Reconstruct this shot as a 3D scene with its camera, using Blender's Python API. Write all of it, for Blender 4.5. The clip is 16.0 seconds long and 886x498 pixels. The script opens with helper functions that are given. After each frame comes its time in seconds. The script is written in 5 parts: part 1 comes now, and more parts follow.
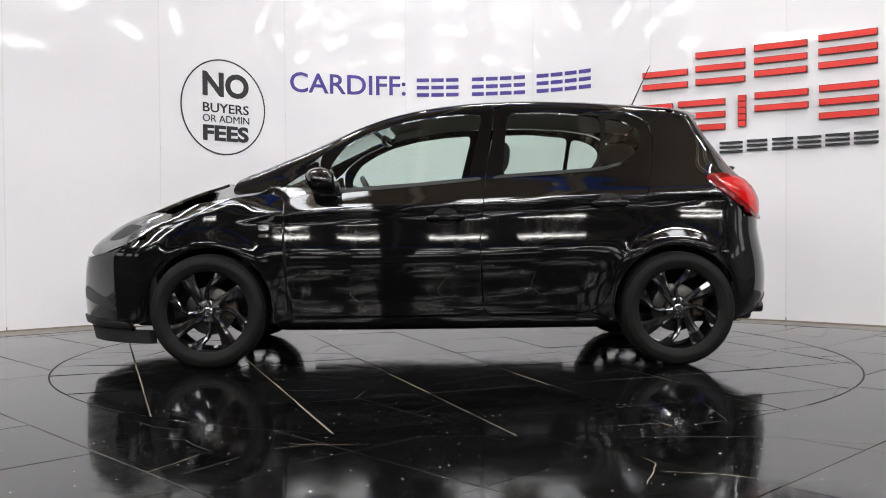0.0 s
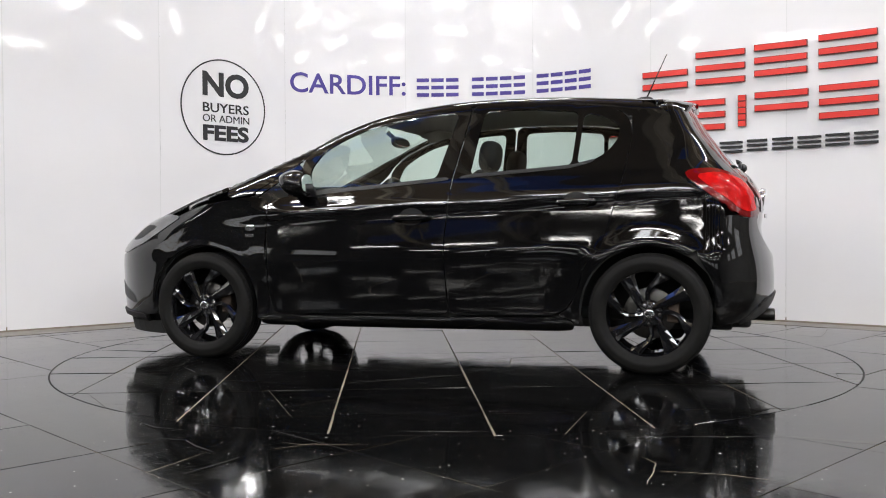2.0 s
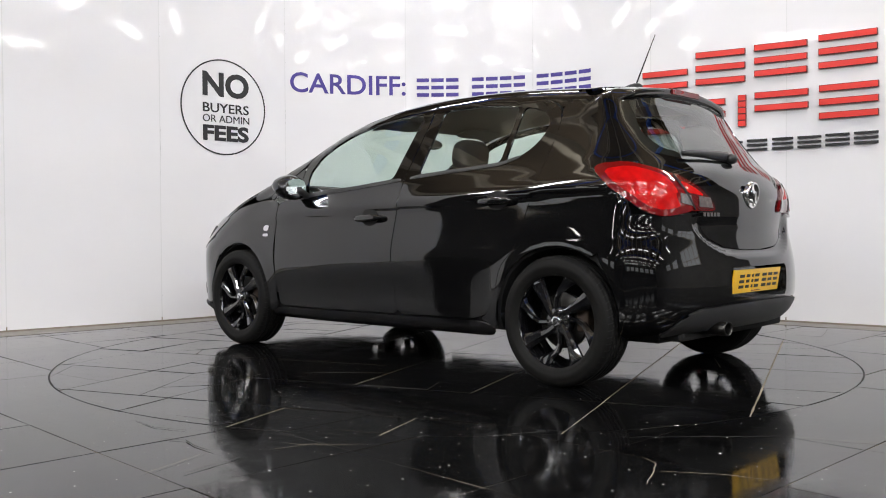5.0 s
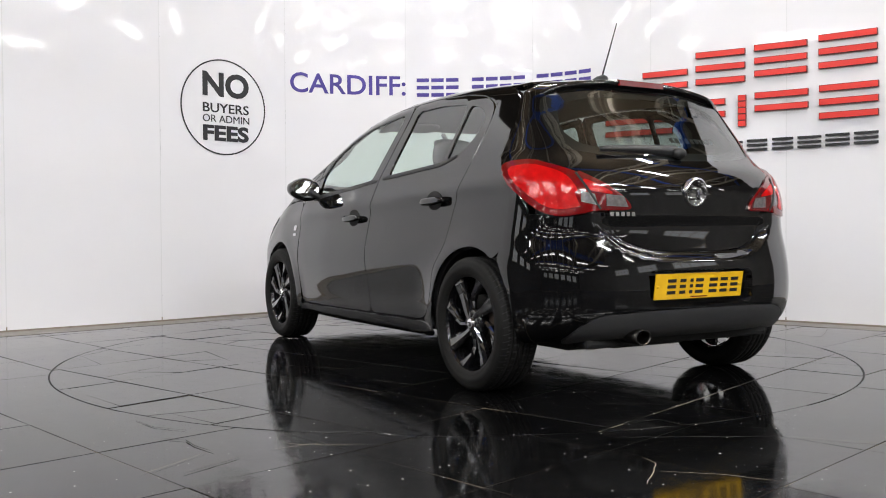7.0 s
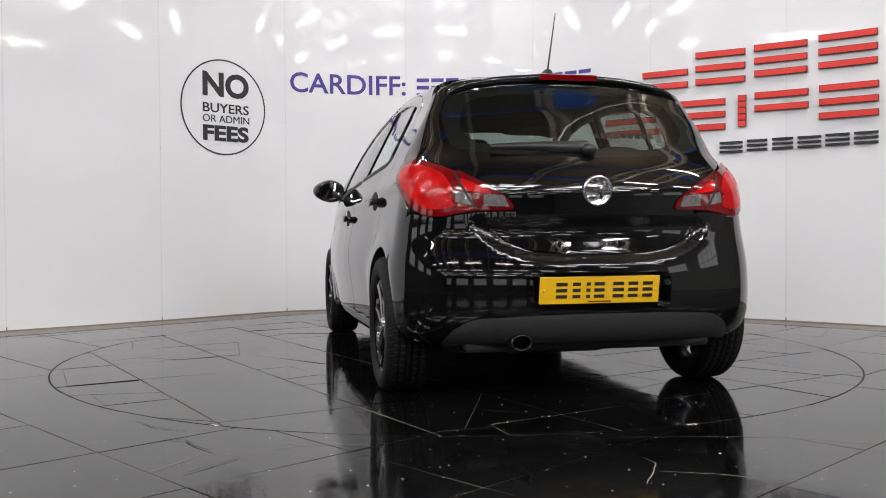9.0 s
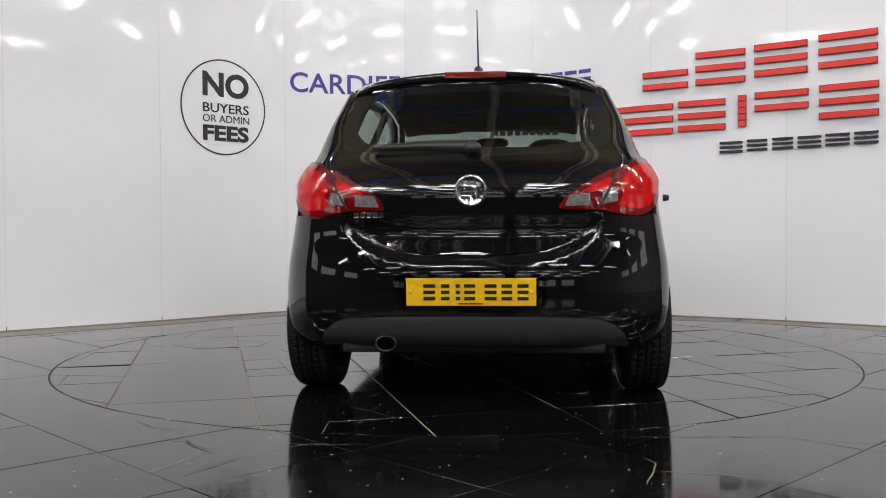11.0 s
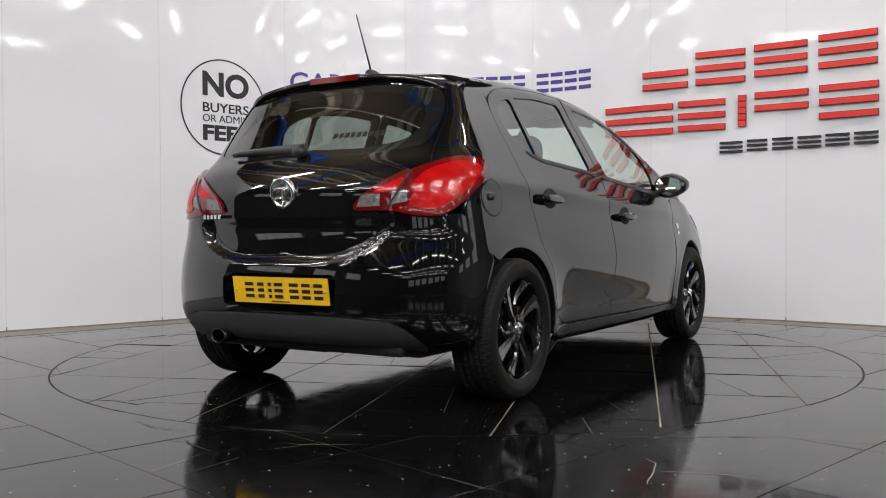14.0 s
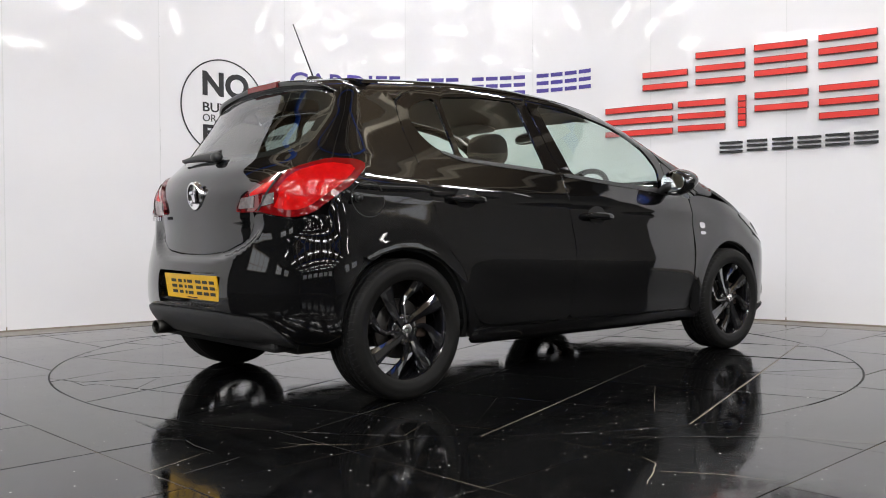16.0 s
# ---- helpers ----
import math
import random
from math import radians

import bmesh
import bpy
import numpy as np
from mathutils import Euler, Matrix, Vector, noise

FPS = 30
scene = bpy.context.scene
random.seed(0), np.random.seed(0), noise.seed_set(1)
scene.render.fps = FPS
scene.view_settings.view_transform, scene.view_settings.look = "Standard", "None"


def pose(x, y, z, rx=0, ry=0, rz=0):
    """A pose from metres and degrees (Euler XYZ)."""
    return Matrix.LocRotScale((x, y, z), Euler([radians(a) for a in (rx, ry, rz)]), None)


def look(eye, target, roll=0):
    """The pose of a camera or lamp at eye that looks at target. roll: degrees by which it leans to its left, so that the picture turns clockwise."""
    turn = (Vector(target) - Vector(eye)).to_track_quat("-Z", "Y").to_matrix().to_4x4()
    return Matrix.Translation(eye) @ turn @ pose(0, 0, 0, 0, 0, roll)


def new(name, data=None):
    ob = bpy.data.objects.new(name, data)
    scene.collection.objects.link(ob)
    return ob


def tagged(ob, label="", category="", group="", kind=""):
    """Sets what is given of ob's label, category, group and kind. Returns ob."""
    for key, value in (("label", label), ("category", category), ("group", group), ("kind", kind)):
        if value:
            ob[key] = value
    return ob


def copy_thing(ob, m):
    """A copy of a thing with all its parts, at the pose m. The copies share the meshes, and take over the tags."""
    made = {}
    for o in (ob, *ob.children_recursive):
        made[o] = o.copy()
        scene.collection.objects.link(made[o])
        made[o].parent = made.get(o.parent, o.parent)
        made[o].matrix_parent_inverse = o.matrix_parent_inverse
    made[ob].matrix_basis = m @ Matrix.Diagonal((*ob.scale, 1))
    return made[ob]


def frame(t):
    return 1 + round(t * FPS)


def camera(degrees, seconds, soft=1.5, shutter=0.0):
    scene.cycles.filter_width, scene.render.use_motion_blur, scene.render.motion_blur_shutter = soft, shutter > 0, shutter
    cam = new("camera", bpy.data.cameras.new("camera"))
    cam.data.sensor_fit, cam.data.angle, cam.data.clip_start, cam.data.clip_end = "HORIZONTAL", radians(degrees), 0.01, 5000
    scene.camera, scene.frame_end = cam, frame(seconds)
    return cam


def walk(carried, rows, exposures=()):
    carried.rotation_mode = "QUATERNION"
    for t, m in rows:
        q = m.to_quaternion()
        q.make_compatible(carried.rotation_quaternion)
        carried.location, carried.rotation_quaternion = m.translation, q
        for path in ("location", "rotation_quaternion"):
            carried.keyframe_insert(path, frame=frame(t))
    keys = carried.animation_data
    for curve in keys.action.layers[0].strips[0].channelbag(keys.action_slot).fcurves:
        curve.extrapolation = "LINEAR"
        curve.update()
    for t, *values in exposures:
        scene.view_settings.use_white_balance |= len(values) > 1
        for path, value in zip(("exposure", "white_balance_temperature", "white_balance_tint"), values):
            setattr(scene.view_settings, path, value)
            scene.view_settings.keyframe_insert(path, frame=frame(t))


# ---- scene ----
from mathutils.geometry import delaunay_2d_cdt
cam = camera(51.753, 16.0, soft=1.0)
EYE = (0.0, -5.4706, 0.7342)
AHEAD = (EYE[0] - 0.01163171, EYE[1] + 0.99970762, EYE[2] - 0.02119842)
STAND = look(EYE, AHEAD, -0.332)
walk(cam, [(0, STAND), (16, STAND)], exposures=[(0, 0.19), (4, 0.19), (7, 0.24), (9, 0.02), (12.5, -0.07), (14, -0.06), (16, 0.20)])

# ---- world and large lights ----
world = bpy.data.worlds.new("world")
scene.world = world
world.use_nodes = True
world.node_tree.nodes["Background"].inputs[0].default_value = (0.75, 0.82, 1.0, 1)
world.node_tree.nodes["Background"].inputs[1].default_value = 0.05

CEILING = 6.6
SKYLIGHTS = [(x, y) for y in (-11.8, -8.7) for x in (-8.4, -7.0, -5.6, -2.8, -1.4, 1.4, 2.8, 5.6, 7.0, 8.4)]
# the last three TUBES, by the curved wall, are unseen, added to brighten it
TUBES = [(x, y) for y in (-9.6, -6.9) for x in (-7.4, -4.6, -1.6, 1.6, 4.6, 7.4)] + [(x, y) for y in (-4.2, -1.5) for x in (-7.4, -4.9, 4.6, 7.4)] + [(-2.4, 1.0), (0.1, 1.6), (2.6, 0.5)]
FAR_TUBES = [(x, y) for y in (-13.0, -16.5, -20.0, -23.5) for x in (-9.5, -6.5, -3.6, -1.4, 1.4, 3.6, 6.5, 9.5)] + [(x, y) for y in (-4.2, -1.5, -9.6) for x in (-10.6, 10.6)]
SKY_W, TUBE_W, NEAR_W, UP_W = 46.0, 50.0, 58.0, 44.0


def area_lamp(name, place, sx, sy, watts, colour):
    d = bpy.data.lights.new(name, "AREA")
    d.shape, d.size, d.size_y, d.energy, d.color = "RECTANGLE", sx, sy, watts, colour
    ob = new(name, d)
    ob.matrix_world = pose(*place)
    return ob


for sx_, sy_ in SKYLIGHTS:
    area_lamp("skylight_daylight", (sx_, sy_, CEILING - 0.10), 0.8, 2.0, SKY_W, (0.95, 0.97, 1.0))
for sx_, sy_ in TUBES:
    area_lamp("tube_light", (sx_, sy_, CEILING - 1.86), 1.5, 0.10, ((27.0 if sx_ < 1 else 42.0) if sy_ > 0 else NEAR_W) if sy_ > -2 else TUBE_W, (0.980, 0.985, 0.990))
    # added fill lamp over each batten housing, brightens the roof for reflections
    d_ = area_lamp("roof_fill", (sx_, sy_, CEILING - 1.76), 1.5, 0.10, UP_W * (1.6 if sy_ > -5 else 1.0), (0.980, 0.985, 0.990))
    d_.matrix_world = pose(sx_, sy_, CEILING - 1.76, 180)


# ---- materials ----
def material(name, colour, rough=0.5, metal=0.0, spread=0.0, scale=20.0, bump=0.0, bump_scale=200.0, coat=0.0, rough_spread=0.0, vary=0.0, spec=0.5):
    m = bpy.data.materials.new(name)
    m.use_nodes = True
    nt = m.node_tree
    b = nt.nodes["Principled BSDF"]
    b.inputs["Base Color"].default_value = (*colour, 1)
    b.inputs["Roughness"].default_value = rough
    b.inputs["Metallic"].default_value = metal
    b.inputs["Specular IOR Level"].default_value = spec
    if coat:
        b.inputs["Coat Weight"].default_value = coat
        b.inputs["Coat Roughness"].default_value = 0.02
    at = nt.nodes.new("ShaderNodeTexCoord")
    if spread or rough_spread or vary:
        n = nt.nodes.new("ShaderNodeTexNoise")
        n.inputs["Scale"].default_value, n.inputs["Detail"].default_value = scale, 6
        nt.links.new(at.outputs["Object"], n.inputs["Vector"])
        if spread or vary:
            ramp = nt.nodes.new("ShaderNodeMapRange")
            ramp.inputs["To Min"].default_value, ramp.inputs["To Max"].default_value = 1 - spread, 1 + spread
            nt.links.new(n.outputs["Fac"], ramp.inputs["Value"])
            last = ramp.outputs["Result"]
            if vary:
                info = nt.nodes.new("ShaderNodeObjectInfo")
                r2 = nt.nodes.new("ShaderNodeMapRange")
                r2.inputs["To Min"].default_value, r2.inputs["To Max"].default_value = 1 - vary, 1 + vary
                nt.links.new(info.outputs["Random"], r2.inputs["Value"])
                mul = nt.nodes.new("ShaderNodeMath")
                mul.operation = "MULTIPLY"
                nt.links.new(last, mul.inputs[0])
                nt.links.new(r2.outputs["Result"], mul.inputs[1])
                last = mul.outputs[0]
            mix = nt.nodes.new("ShaderNodeVectorMath")
            mix.operation = "SCALE"
            mix.inputs[0].default_value = colour
            nt.links.new(last, mix.inputs["Scale"])
            nt.links.new(mix.outputs[0], b.inputs["Base Color"])
        if rough_spread:
            r3 = nt.nodes.new("ShaderNodeMapRange")
            r3.inputs["From Min"].default_value, r3.inputs["From Max"].default_value = 0.3, 0.7
            r3.inputs["To Min"].default_value, r3.inputs["To Max"].default_value = max(rough - rough_spread, 0), rough + rough_spread
            nt.links.new(n.outputs["Fac"], r3.inputs["Value"])
            nt.links.new(r3.outputs["Result"], b.inputs["Roughness"])
    if bump:
        n2 = nt.nodes.new("ShaderNodeTexNoise")
        n2.inputs["Scale"].default_value, n2.inputs["Detail"].default_value = bump_scale, 4
        nt.links.new(at.outputs["Object"], n2.inputs["Vector"])
        bn = nt.nodes.new("ShaderNodeBump")
        bn.inputs["Strength"].default_value, bn.inputs["Distance"].default_value = 1.0, bump
        nt.links.new(n2.outputs["Fac"], bn.inputs["Height"])
        nt.links.new(bn.outputs["Normal"], b.inputs["Normal"])
    return m


def glass(name, colour, rough=0.0):
    """A thin tinted pane: mostly clear, with a mirror gloss that grows towards grazing."""
    m = bpy.data.materials.new(name)
    m.use_nodes = True
    nt = m.node_tree
    nt.nodes.remove(nt.nodes["Principled BSDF"])
    out = nt.nodes["Material Output"]
    t, g, mix, f, pw, ad = (nt.nodes.new("ShaderNode" + k) for k in ("BsdfTransparent", "BsdfGlossy", "MixShader", "LayerWeight", "Math", "Math"))
    t.inputs[0].default_value = (*colour, 1)
    g.inputs["Color"].default_value = (1, 1, 1, 1)
    g.inputs["Roughness"].default_value = rough
    f.inputs["Blend"].default_value = 0.5
    pw.operation, pw.inputs[1].default_value = "POWER", 4.0
    ad.operation, ad.inputs[1].default_value, ad.inputs[2].default_value = "MULTIPLY_ADD", 0.90, 0.075
    nt.links.new(f.outputs["Facing"], pw.inputs[0])
    nt.links.new(pw.outputs[0], ad.inputs[0])
    nt.links.new(ad.outputs[0], mix.inputs[0])
    nt.links.new(t.outputs[0], mix.inputs[1])
    nt.links.new(g.outputs[0], mix.inputs[2])
    nt.links.new(mix.outputs[0], out.inputs["Surface"])
    return m


def glow(name, colour, strength):
    m = bpy.data.materials.new(name)
    m.use_nodes = True
    b = m.node_tree.nodes["Principled BSDF"]
    b.inputs["Base Color"].default_value = (*colour, 1)
    b.inputs["Emission Color"].default_value = (*colour, 1)
    b.inputs["Emission Strength"].default_value = strength
    return m


def granite():
    """Polished black granite with pale flecks, wiped unevenly."""
    m = material("polished_black_granite", (0.0035, 0.0035, 0.0036), rough=0.082, spread=0.5, scale=9.0, rough_spread=0.045, vary=0.25, spec=0.36)
    nt = m.node_tree
    b = nt.nodes["Principled BSDF"]
    b.inputs["Specular Tint"].default_value = (1.0, 0.965, 0.92, 1)
    base = b.inputs["Base Color"].links[0].from_socket
    at = nt.nodes.new("ShaderNodeTexCoord")
    v = nt.nodes.new("ShaderNodeTexVoronoi")
    v.inputs["Scale"].default_value = 32.0
    nt.links.new(at.outputs["Object"], v.inputs["Vector"])
    sep = nt.nodes.new("ShaderNodeSeparateColor")
    nt.links.new(v.outputs["Color"], sep.inputs[0])
    size = nt.nodes.new("ShaderNodeMath")
    size.operation, size.inputs[1].default_value, size.inputs[2].default_value = "MULTIPLY_ADD", 0.080, 0.045
    nt.links.new(sep.outputs[1], size.inputs[0])
    near = nt.nodes.new("ShaderNodeMath")
    near.operation = "LESS_THAN"
    nt.links.new(v.outputs["Distance"], near.inputs[0])
    nt.links.new(size.outputs[0], near.inputs[1])
    few = nt.nodes.new("ShaderNodeMath")
    few.operation, few.inputs[1].default_value = "GREATER_THAN", 0.74
    nt.links.new(sep.outputs[0], few.inputs[0])
    both = nt.nodes.new("ShaderNodeMath")
    both.operation = "MULTIPLY"
    nt.links.new(near.outputs[0], both.inputs[0])
    nt.links.new(few.outputs[0], both.inputs[1])
    mix = nt.nodes.new("ShaderNodeMix")
    mix.data_type = "RGBA"
    mix.inputs["B"].default_value = (0.85, 0.83, 0.80, 1)
    nt.links.new(both.outputs[0], mix.inputs["Factor"])
    nt.links.new(base, mix.inputs["A"])
    nt.links.new(mix.outputs["Result"], b.inputs["Base Color"])
    n2 = nt.nodes.new("ShaderNodeTexNoise")
    n2.inputs["Scale"].default_value, n2.inputs["Detail"].default_value = 3.0, 3
    nt.links.new(at.outputs["Object"], n2.inputs["Vector"])
    bn = nt.nodes.new("ShaderNodeBump")
    bn.inputs["Strength"].default_value, bn.inputs["Distance"].default_value = 0.6, 0.0012
    nt.links.new(n2.outputs["Fac"], bn.inputs["Height"])
    nt.links.new(bn.outputs["Normal"], b.inputs["Normal"])
    return m


PAINT = material("black_car_paint", (0.003, 0.003, 0.0033), rough=0.04, coat=0.35, spec=0.5, bump=0.0004, bump_scale=4.5)
TRIM = material("black_plastic_trim", (0.012, 0.012, 0.013), rough=0.45, spread=0.2, bump=0.0002, bump_scale=900)
VALANCE = material("grey_black_grained_plastic", (0.034, 0.034, 0.035), rough=0.42, spread=0.15, scale=40, bump=0.0003, bump_scale=700)
INNER = material("black_inner_metal", (0.006, 0.006, 0.006), rough=0.7, spread=0.3)
GLASS = glass("greenish_clear_glass", (0.82, 0.92, 0.87))
PRIVACY = glass("greenish_rear_glass", (0.78, 0.875, 0.83))
DARKPANE = glass("smoked_rear_window_glass", (0.30, 0.345, 0.33))
LENS_RED = material("red_lamp_lens", (0.15, 0.001, 0.002), rough=0.06, coat=0.4, spread=0.25, scale=14)
LENS_DARK = material("deep_red_lamp_lens", (0.12, 0.0015, 0.003), rough=0.06, coat=1.0, spread=0.2, scale=18)
LENS_WHITE = material("smoky_clear_lamp_lens", (0.13, 0.115, 0.115), rough=0.10, coat=1.0, spread=0.7, scale=60, bump=0.002, bump_scale=90)
LENS_GLOW = material("bright_red_reflector", (0.46, 0.004, 0.004), rough=0.12, coat=0.25, spread=0.5, scale=26, bump=0.0006, bump_scale=60, spec=0.2)
LENS_HEAD = material("clear_headlamp_lens", (0.17, 0.172, 0.175), rough=0.16, metal=0.75, coat=1.0, spread=0.8, scale=13, bump=0.004, bump_scale=18)
CHROME = material("chrome", (0.78, 0.78, 0.80), rough=0.07, metal=1.0, rough_spread=0.03, scale=40)
MIRROR = material("mirror_glass", (0.55, 0.57, 0.58), rough=0.0, metal=1.0)
RIM = material("gloss_black_alloy", (0.006, 0.006, 0.007), rough=0.045, coat=1.0)
RUBBER = material("tyre_rubber", (0.0065, 0.0062, 0.0058), rough=0.6, spec=0.16, spread=0.5, scale=30, bump=0.0006, bump_scale=350)
STEEL = material("worn_brake_steel", (0.055, 0.053, 0.05), rough=0.4, metal=1.0, spread=0.3, scale=50)
RUST = material("rusty_brake_steel", (0.055, 0.038, 0.028), rough=0.7, metal=0.4, spread=0.4, scale=60)
FABRIC = material("dark_seat_fabric", (0.018, 0.018, 0.020), rough=0.9, spread=0.4, scale=90, bump=0.0006, bump_scale=600)
LINING = material("grey_headlining", (0.30, 0.29, 0.27), rough=0.95, spread=0.08, scale=200)
PLASTIC = material("charcoal_dashboard_plastic", (0.02, 0.021, 0.023), rough=0.55, spread=0.2, bump=0.0003, bump_scale=500)
YELLOW = material("yellow_plate_sheet", (0.80, 0.46, 0.01), rough=0.28, spread=0.04, scale=30, coat=0.4)
BLACK = material("black_lettering", (0.012, 0.012, 0.014), rough=0.45, spread=0.1)
BLUE = material("violet_blue_lettering", (0.055, 0.035, 0.26), rough=0.4, spread=0.12, scale=6)
RED = material("red_sign_face", (0.72, 0.03, 0.02), rough=0.4, spread=0.06, scale=8)
RED_EDGE = material("dark_sign_edge", (0.16, 0.012, 0.010), rough=0.5, spread=0.1)
WHITE = material("white_laminate_panel", (0.80, 0.795, 0.812), rough=0.05, spread=0.02, scale=2.2, rough_spread=0.012, vary=0.012, bump=0.0004, bump_scale=1.4, spec=0.3)
JOINT = material("pale_joint_strip", (0.70, 0.70, 0.71), rough=0.4, spread=0.05)
DIRT = material("dirty_joint_foot", (0.22, 0.19, 0.15), rough=0.8, spread=0.4)
GRANITE = granite()
STRIP = material("dull_cement_floor_strip", (0.17, 0.155, 0.135), rough=0.5, spread=0.4, scale=5, rough_spread=0.15, bump=0.001, bump_scale=40)
GROUT = material("sandy_grout", (0.23, 0.195, 0.14), rough=0.85, spread=0.85, scale=2.6)
GAP = material("black_ring_gap", (0.008, 0.008, 0.008), rough=0.8, spread=0.2)
CONCRETE = material("dark_hall_floor", (0.02, 0.02, 0.02), rough=0.25, spread=0.25, scale=3, bump=0.001, bump_scale=30)
HALL = material("grey_hall_sheeting", (0.028, 0.027, 0.026), rough=0.7, spread=0.2, scale=1.5, bump=0.004, bump_scale=6)
PALE_HALL = material("pale_hall_sheeting", (0.20, 0.193, 0.185), rough=0.6, spread=0.35, scale=0.9, bump=0.004, bump_scale=6)
ROOF = material("brown_roof_boarding", (0.155, 0.112, 0.068), rough=0.8, spread=0.7, scale=0.9)
BEAM = material("dull_brown_roof_steel", (0.60, 0.52, 0.40), rough=0.55, spread=0.3, scale=3)
BLUE_STEEL = material("blue_painted_steel", (0.04, 0.13, 0.60), rough=0.4, spread=0.2, scale=3)
SKYPANE = glow("bright_skylight_sheet", (0.95, 0.97, 1.0), 2.0)
TUBE = glow("lit_fluorescent_tube", (1.0, 0.97, 0.93), 24.0)
FAR_PANE = glow("daylit_window_pane", (0.93, 0.96, 1.0), 0.8)

# ---- mesh helpers ----
def mesh(name, verts, faces, mats, smooth=True, normals=None, slots=None):
    me = bpy.data.meshes.new(name)
    me.from_pydata([tuple(map(float, v)) for v in verts], [], [tuple(map(int, f)) for f in faces])
    for m in (mats if isinstance(mats, (list, tuple)) else [mats]):
        me.materials.append(m)
    if slots is not None:
        me.polygons.foreach_set("material_index", slots)
    me.polygons.foreach_set("use_smooth", [smooth] * len(me.polygons))
    if normals is not None:
        me.normals_split_custom_set_from_vertices([tuple(map(float, n)) for n in normals])
    me.update()
    return me


def place(name, me, parent=None, label="", m=None):
    ob = new(name, me)
    if parent is not None:
        ob.parent = parent
    if m is not None:
        ob.matrix_basis = m
    if label:
        ob["label"] = label
    return ob


def part(name, bm, mat, parent=None, label="", smooth=True, m=None):
    me = bpy.data.meshes.new(name)
    bm.to_mesh(me)
    bm.free()
    me.materials.append(mat)
    me.polygons.foreach_set("use_smooth", [smooth] * len(me.polygons))
    return place(name, me, parent, label, m)


def box(sx, sy, sz, bevel=0.0, at=(0, 0, 0), segments=2, bm=None):
    b = bmesh.new()
    bmesh.ops.create_cube(b, size=1)
    bmesh.ops.scale(b, vec=(sx, sy, sz), verts=b.verts)
    if bevel:
        bmesh.ops.bevel(b, geom=b.edges[:], offset=bevel, segments=segments, profile=0.5, affect="EDGES")
    bmesh.ops.translate(b, vec=at, verts=b.verts)
    return b


def rod(a, b, ra, rb, n=12, caps=True):
    """A tapered round bar from a to b."""
    a, b = Vector(a), Vector(b)
    q = (b - a).to_track_quat("Z", "Y").to_matrix()
    vs, fs = [], []
    for c, r in ((a, ra), (b, rb)):
        vs += [c + q @ Vector((r * math.cos(2 * math.pi * k / n), r * math.sin(2 * math.pi * k / n), 0)) for k in range(n)]
    fs = [(k, (k + 1) % n, n + (k + 1) % n, n + k) for k in range(n)]
    if caps:
        fs += [tuple(range(n))[::-1], tuple(range(n, 2 * n))]
    return vs, fs


def join(pieces):
    vs, fs = [], []
    for v, f in pieces:
        fs += [tuple(i + len(vs) for i in g) for g in f]
        vs += list(v)
    return vs, fs


def lathe(profile, n=48, axis="y"):
    """Turns (radius, along) pairs about an axis."""
    vs, fs = [], []
    for r, h in profile:
        for k in range(n):
            a = 2 * math.pi * k / n
            c, s = r * math.cos(a), r * math.sin(a)
            vs.append((c, h, s) if axis == "y" else (c, s, h))
    for i in range(len(profile) - 1):
        for k in range(n):
            q = (i * n + k, i * n + (k + 1) % n, (i + 1) * n + (k + 1) % n, (i + 1) * n + k)
            fs.append(q[::-1] if axis != "y" else q)
    return vs, fs


def loft(rings, closed=True, caps=True):
    n = len(rings[0])
    vs = [v for r in rings for v in r]
    fs = []
    for i in range(len(rings) - 1):
        for k in range(n if closed else n - 1):
            fs.append((i * n + k, i * n + (k + 1) % n, (i + 1) * n + (k + 1) % n, (i + 1) * n + k))
    if caps:
        fs += [tuple(range(n))[::-1], tuple(range((len(rings) - 1) * n, len(rings) * n))]
    return vs, fs


def blob(sx, sy, sz, at=(0, 0, 0), power=2.6, n=20, m=14):
    """A rounded block: a superellipsoid."""
    vs, fs = [], []
    e = 2.0 / power

    def pw(v):
        return math.copysign(abs(v) ** e, v)
    for i in range(m + 1):
        t = -math.pi / 2 + math.pi * i / m
        for k in range(n):
            a = 2 * math.pi * k / n
            vs.append((at[0] + sx / 2 * pw(math.cos(t)) * pw(math.cos(a)), at[1] + sy / 2 * pw(math.cos(t)) * pw(math.sin(a)), at[2] + sz / 2 * pw(math.sin(t))))
    for i in range(m):
        for k in range(n):
            fs.append((i * n + k, i * n + (k + 1) % n, (i + 1) * n + (k + 1) % n, (i + 1) * n + k))
    return vs, fs


def rounded(poly, times=2, reach=.022):
    """Takes the corners off an outline, each by a set distance at most."""
    p = [np.array(q, float) for q in poly]
    for _ in range(times):
        out = []
        for a, b in zip(p, p[1:] + p[:1]):
            k = min(.25, reach / max(float(np.linalg.norm(b - a)), 1e-9))
            out += [a + (b - a) * k, b + (a - b) * k]
        p, reach = out, reach * .4
    return p


def dense(poly, gap):
    out = []
    for a, b in zip(poly, poly[1:] + poly[:1]):
        a, b = np.array(a, float), np.array(b, float)
        n = max(1, int(np.ceil(np.linalg.norm(b - a) / gap)))
        out += [a + (b - a) * k / n for k in range(n)]
    return np.array(out)


